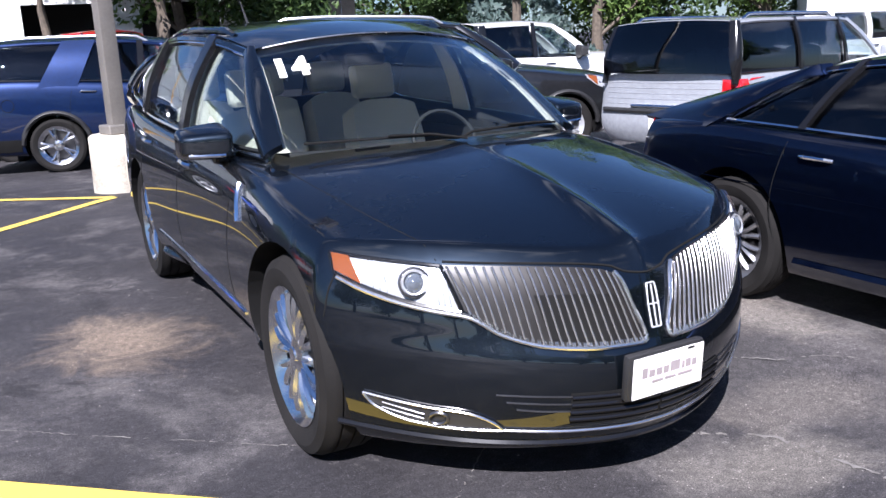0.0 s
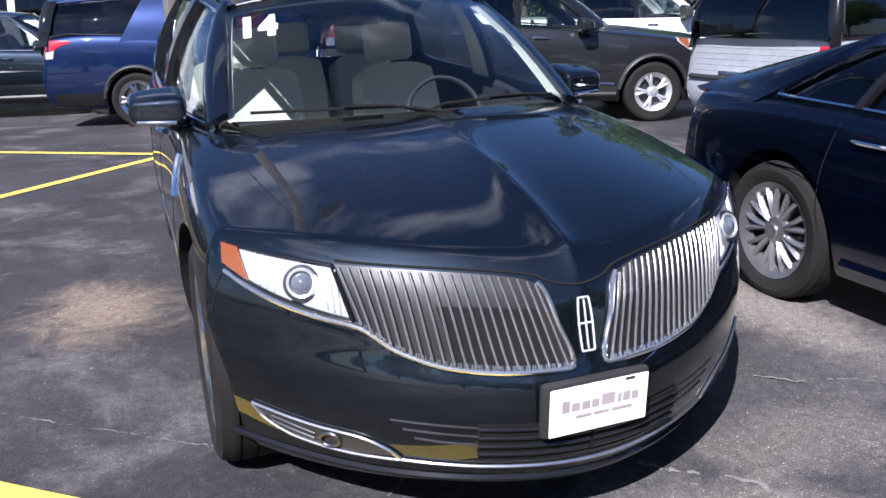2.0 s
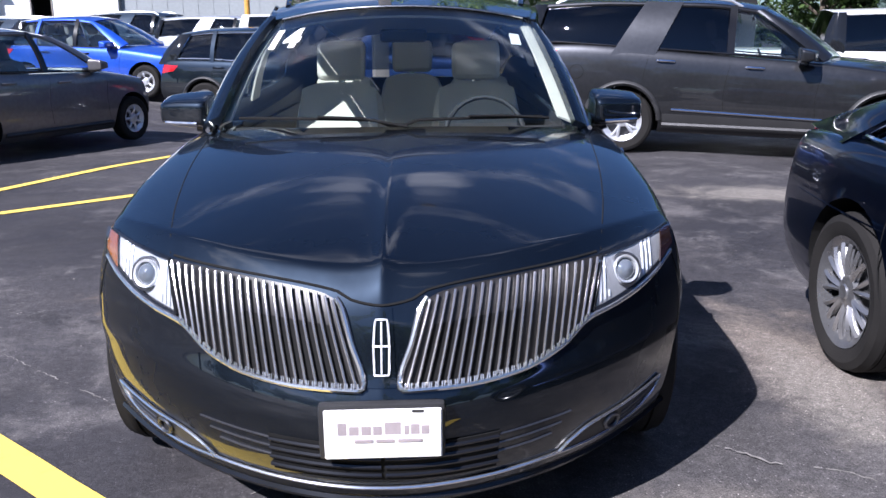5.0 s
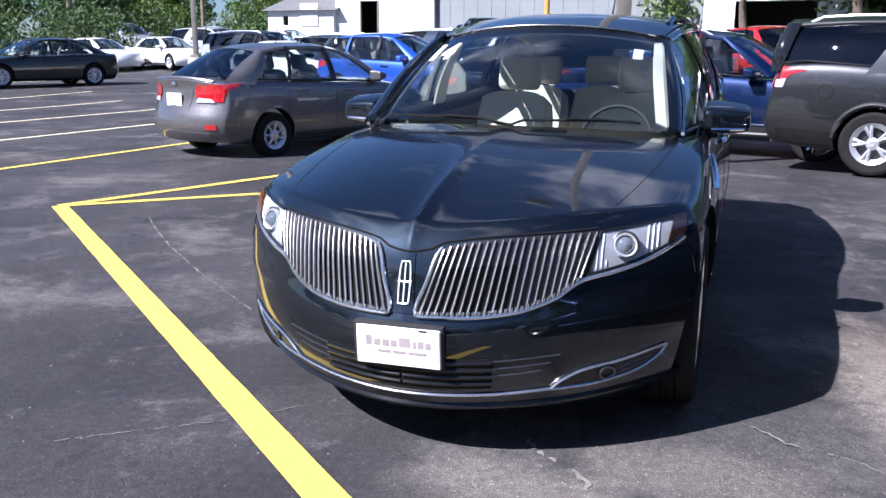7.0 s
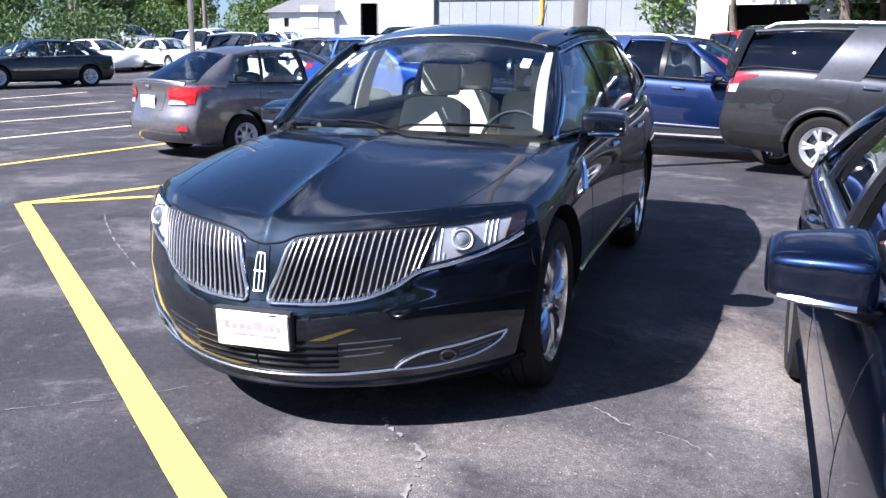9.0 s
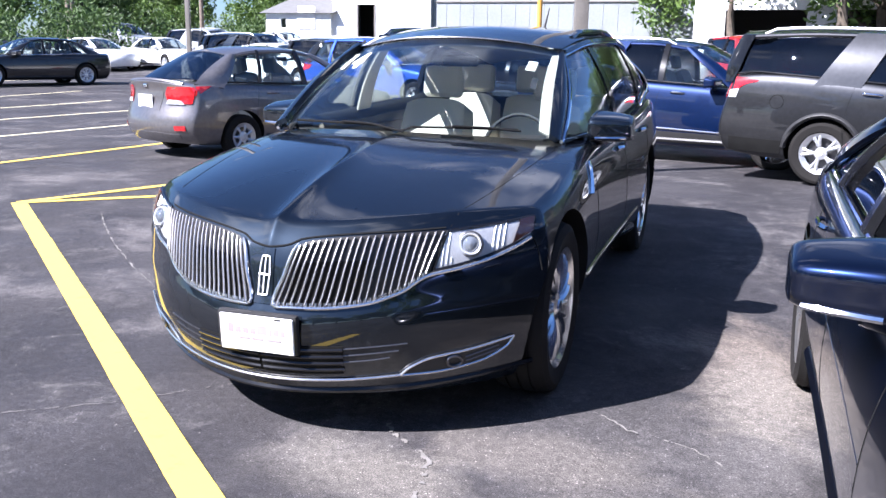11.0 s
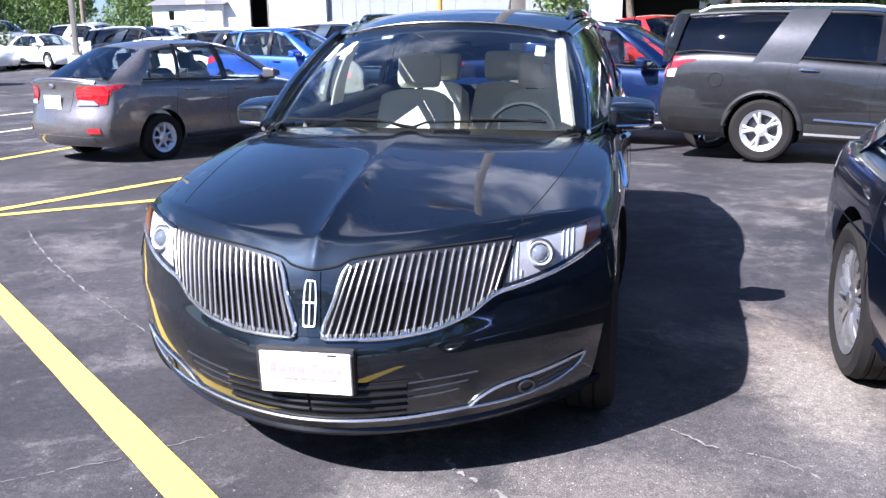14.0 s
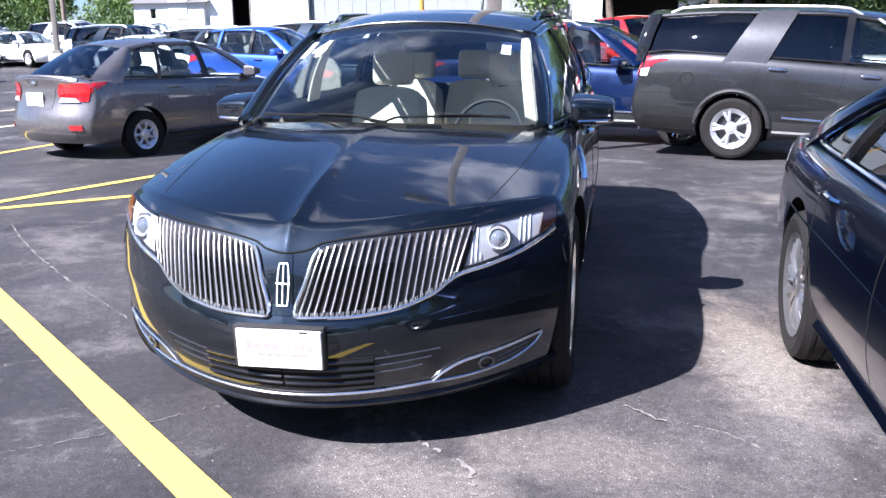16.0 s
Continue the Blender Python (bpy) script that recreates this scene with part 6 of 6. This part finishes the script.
BY = 44.0
annex = shed("workshop_annex", pose(-26.5, BY, 1.0), 4.3, 2.55, 7, [(1.0, 1.72, 1.36, 2.25)], SIDING, "low white metal-clad annex of the workshop with a small window", 1.0, 0.7)
part("window_pane", rbox_bm(0.36, 0.02, 0.53, 0, 1, pose(1.18, 0.1, 1.985)), PRIVACY, annex)
work = shed("workshop_building", pose(-22.2, BY + 0.3, 1.0), 6.1, 6.6, 9, [(1.65, 0, 2.65, 3.06)], SIDING, "white metal-clad workshop with a dark doorway", 0, 0.7)
part("door_frame", rbox_bm(0.08, 0.24, 3.06, 0.01, 1, pose(1.61, 0.08, 1.53)), STEEL, work)
part("door_frame", rbox_bm(0.08, 0.24, 3.06, 0.01, 1, pose(2.69, 0.08, 1.53)), STEEL, work)
part("wall_panel", rbox_bm(1.15, 0.04, 1.3, 0.01, 1, pose(2.75, -0.04, 2.3)), SIDING, annex)
ext = shed("workshop_extension", pose(-16.05, BY + 0.6, 0.9), 20.0, 7.2, 9, [], SIDING_GREY, "pale grey siding extension of the workshop", 0, 0.8)
part("wall_rail", rbox_bm(19.6, 0.06, 0.07, 0.01, 1, pose(10.0, -0.05, 3.3)), STEEL, ext)
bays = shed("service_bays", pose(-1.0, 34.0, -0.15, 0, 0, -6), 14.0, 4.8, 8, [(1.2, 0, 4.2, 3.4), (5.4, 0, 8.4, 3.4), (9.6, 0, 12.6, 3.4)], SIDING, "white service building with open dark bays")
house = shed("small_house", pose(-58, 62, 0.4, 0, 0, 35), 12, 3.0, 8, [(2, 1, 3.2, 2.2), (7, 0, 8, 2.1)], SIDING_GREY, "small grey house with a shingle roof", 2.0, 3)
shed("small_house", pose(-12, 62, 0.0, 0, 0, 5), 14, 3.4, 8, [(2, 1, 3.4, 2.2), (7, 0, 8, 2.1)], SIDING, "white house among the trees", 2.2, 3.5)
shed("warehouse", pose(30.3, 24.1, 0.0, 0, 0, -47), 22, 5.0, 10, [(14, 0, 17.5, 3.5)], SIDING, "white warehouse behind the parked vans", 0, 1.0)

post = thing("corner_post", pose(-7.35, 34.0, ground_h(-7.35, 34.0)), "amber painted steel post at the workshop corner", "post")
part("post_tube", tube_bm([(0, 0, -0.1), (0, 0, 6.2)], 0.11, 10), mat("amber_post_paint", (0.50, 0.27, 0.05), 0.5), post)
part("post_cap", tube_bm([(0, 0, 6.2), (0, 0, 6.26)], [0.12, 0.07], 10), STEEL, post)

# ---------- trees ----------
def leaf_mat(name, a, b):
    m, n, l, p = node_mat(name)
    g_, r_ = n.new("ShaderNodeNewGeometry"), n.new("ShaderNodeValToRGB")
    r_.color_ramp.elements[0].color, r_.color_ramp.elements[1].color = (*a, 1), (*b, 1)
    l.new(g_.outputs["Random Per Island"], r_.inputs[0])
    l.new(r_.outputs[0], p.inputs["Base Color"])
    p.inputs["Roughness"].default_value = 0.55
    p.inputs["Transmission Weight"].default_value = 0.0
    p.inputs["Subsurface Weight"].default_value = 0.0
    tl, mx = n.new("ShaderNodeBsdfTranslucent"), n.new("ShaderNodeMixShader")
    l.new(r_.outputs[0], tl.inputs[0])
    mx.inputs[0].default_value = 0.35
    l.new(p.outputs[0], mx.inputs[1])
    l.new(tl.outputs[0], mx.inputs[2])
    l.new(mx.outputs[0], n["Material Output"].inputs[0])
    return m


BARK = mat("bark", (0.10, 0.08, 0.06), 0.95, var=0.3, scale=8, bump=0.6, bscale=30)
LEAF_A = leaf_mat("leaf_green", (0.04, 0.085, 0.018), (0.15, 0.235, 0.05))
LEAF_B = leaf_mat("leaf_dark_green", (0.024, 0.055, 0.015), (0.09, 0.15, 0.04))
LEAF_C = leaf_mat("spruce_needles", (0.06, 0.10, 0.085), (0.14, 0.19, 0.17))


def leaves_bm(blobs, count, size, seed, cone=False):
    """Small folded leaves scattered through the shells of many uneven clumps."""
    rng = np.random.default_rng(seed)
    verts, faces = [], []
    weights = np.array([b[3] ** 2 for b in blobs])
    pick = rng.choice(len(blobs), count, p=weights / weights.sum())
    for k in pick:
        bx_, by_, bz_, br = blobs[k]
        d = rng.normal(size=3)
        d /= np.linalg.norm(d)
        r = br * (0.45 + 0.6 * rng.random() ** 0.5)
        c = np.array((bx_, by_, bz_)) + d * r * np.array((1, 1, 0.8))
        a = rng.normal(size=3)
        a /= np.linalg.norm(a)
        b = np.cross(a, rng.normal(size=3))
        b /= np.linalg.norm(b)
        nrm = np.cross(a, b)
        s = size * (0.6 + 0.8 * rng.random())
        i = len(verts)
        verts += [c - a * s, c + b * s * 0.45 + nrm * s * 0.15, c + a * s, c - b * s * 0.45 + nrm * s * 0.15]
        faces += [(i, i + 1, i + 2), (i, i + 2, i + 3)]
    me = bpy.data.meshes.new("crown")
    me.from_pydata([tuple(v) for v in verts], [], faces)
    return me


def tree(m, h, spread, trunk, leaf, count, seed, label, low=0.25, size=0.16):
    rng = random.Random(seed)
    t = thing("tree", m, label, "tree", "trees behind the yard")
    bm = bmesh.new()
    n_ = 8
    lean = [(rng.uniform(-0.2, 0.2) * i / n_, rng.uniform(-0.2, 0.2) * i / n_, h * 0.75 * i / n_) for i in range(n_ + 1)]
    tube_bm(lean, [trunk * (1.25 if i == 0 else 1 - 0.75 * i / n_) for i in range(n_ + 1)], 10, bm)
    blobs = []
    for k in range(15):
        z0 = h * (low + 0.45 * rng.random())
        a = rng.uniform(0, 6.28)
        reach = spread * rng.uniform(0.35, 0.9) * (1 - 0.35 * (z0 / h))
        tip = (reach * math.cos(a), reach * math.sin(a), min(h * 0.93, z0 + h * rng.uniform(0.1, 0.3)))
        base = lean[min(n_, int(z0 / (h * 0.75) * n_))]
        mid = tuple((p_ + q_) / 2 + rng.uniform(-0.2, 0.2) for p_, q_ in zip(base, tip))
        tube_bm([base, mid, tip], [trunk * 0.35, trunk * 0.22, trunk * 0.08], 6, bm)
        blobs.append((*tip, spread * rng.uniform(0.22, 0.42)))
        blobs.append((*mid, spread * rng.uniform(0.15, 0.3)))
    for k in range(10):
        a, rr = rng.uniform(0, 6.28), spread * rng.uniform(0.1, 0.75)
        blobs.append((rr * math.cos(a), rr * math.sin(a), h * rng.uniform(max(0.3, low), 0.95), spread * rng.uniform(0.2, 0.4)))
    part("trunk", bm, BARK, t)
    part("crown", leaves_bm(blobs, count, size, seed), leaf, t)
    return t


def spruce(m, h, spread, seed, label):
    rng = random.Random(seed)
    t = thing("spruce_tree", m, label, "tree", "trees behind the yard")
    part("trunk", tube_bm([(0, 0, -0.2), (0, 0, h)], [0.2, 0.03], 8), BARK, t)
    blobs = []
    for k in range(70):
        z = h * rng.uniform(0.05, 0.98)
        r = spread * (1 - z / h) * rng.uniform(0.3, 1.0)
        a = rng.uniform(0, 6.28)
        blobs.append((r * math.cos(a), r * math.sin(a), z, 0.35 + 0.3 * (1 - z / h)))
    part("crown", leaves_bm(blobs, 6000, 0.16, seed), LEAF_C, t)
    return t


protos = [tree(pose(9, 42, -0.1), 12, 4.6, 0.28, LEAF_A, 12000, 3, "tall leafy green tree behind the yard", 0.12),
          tree(pose(18, 38, -0.1), 10, 4.2, 0.25, LEAF_B, 12000, 5, "dense dark green tree behind the yard", 0.10),
          tree(pose(26, 33, -0.1), 13, 5.0, 0.3, LEAF_A, 13000, 8, "broad leafy tree behind the yard", 0.10)]
rng = random.Random(12)
spots = [(5.5, 33), (9.5, 32), (1.5, 41), (-2, 47), (3, 50), (13, 45), (22, 41), (30, 36), (35, 30), (44, 33), (14, 52), (26, 45), (34, 40), (42, 32), (52, 30), (56, 22), (-30, 60), (-36, 62), (-44, 60), (-50, 56), (-56, 50), (-62, 46), (-67, 40), (-24, 66), (-40, 70), (-52, 66), (-66, 56), (-75, 48), (52, 5), (-17, 68), (-8, 70)]
for k, (x, y) in enumerate(spots):
    s_ = rng.uniform(0.85, 1.2)
    c = copy_thing(protos[k % 3], pose(x + rng.uniform(-1, 1), y + rng.uniform(-1, 1), -0.2, 0, 0, rng.uniform(0, 360)))
    c.scale = (s_, s_, s_)
spruce(pose(15.5, 24.0, -0.2), 11, 3.2, 4, "blue-grey spruce behind the white pickup")
tree(pose(0.6, 29.0, -0.15), 8.0, 3.8, 0.2, LEAF_B, 14000, 23, "small dark green tree before the service bays", 0.62, 0.09)
tree(pose(3.9, 27.0, -0.15), 8.5, 4.2, 0.33, LEAF_A, 14000, 21, "spreading tree with a stout trunk before the service bays", 0.45, 0.09)
# undergrowth along the far edge
blobs = []
for k in range(150):
    a = radians(rng.uniform(-62, 62))
    r = rng.uniform(44, 62)
    if -30 < r * math.sin(a) + 2 < 8 and r * math.cos(a) - 4 < 56:
        r = 68 + 6 * math.sin(k)
    blobs.append((r * math.sin(a) + 2, r * math.cos(a) - 4, rng.uniform(0.3, 2.6), rng.uniform(1.0, 2.2)))
tagged(part("hedge", leaves_bm(blobs, 60000, 0.14, 31), LEAF_B, None), "tangled green undergrowth along the far edge", "undergrowth", kind="stuff")
# added trees, unseen behind the camera, to darken reflections in paint and glass
for k in range(16):
    a = radians(195 + 150 * k / 15)
    r = 34 + 5 * math.sin(k * 2.3)
    copy_thing(protos[k % 3], pose(r * math.cos(a), r * math.sin(a), -0.1, 0, 0, k * 47))
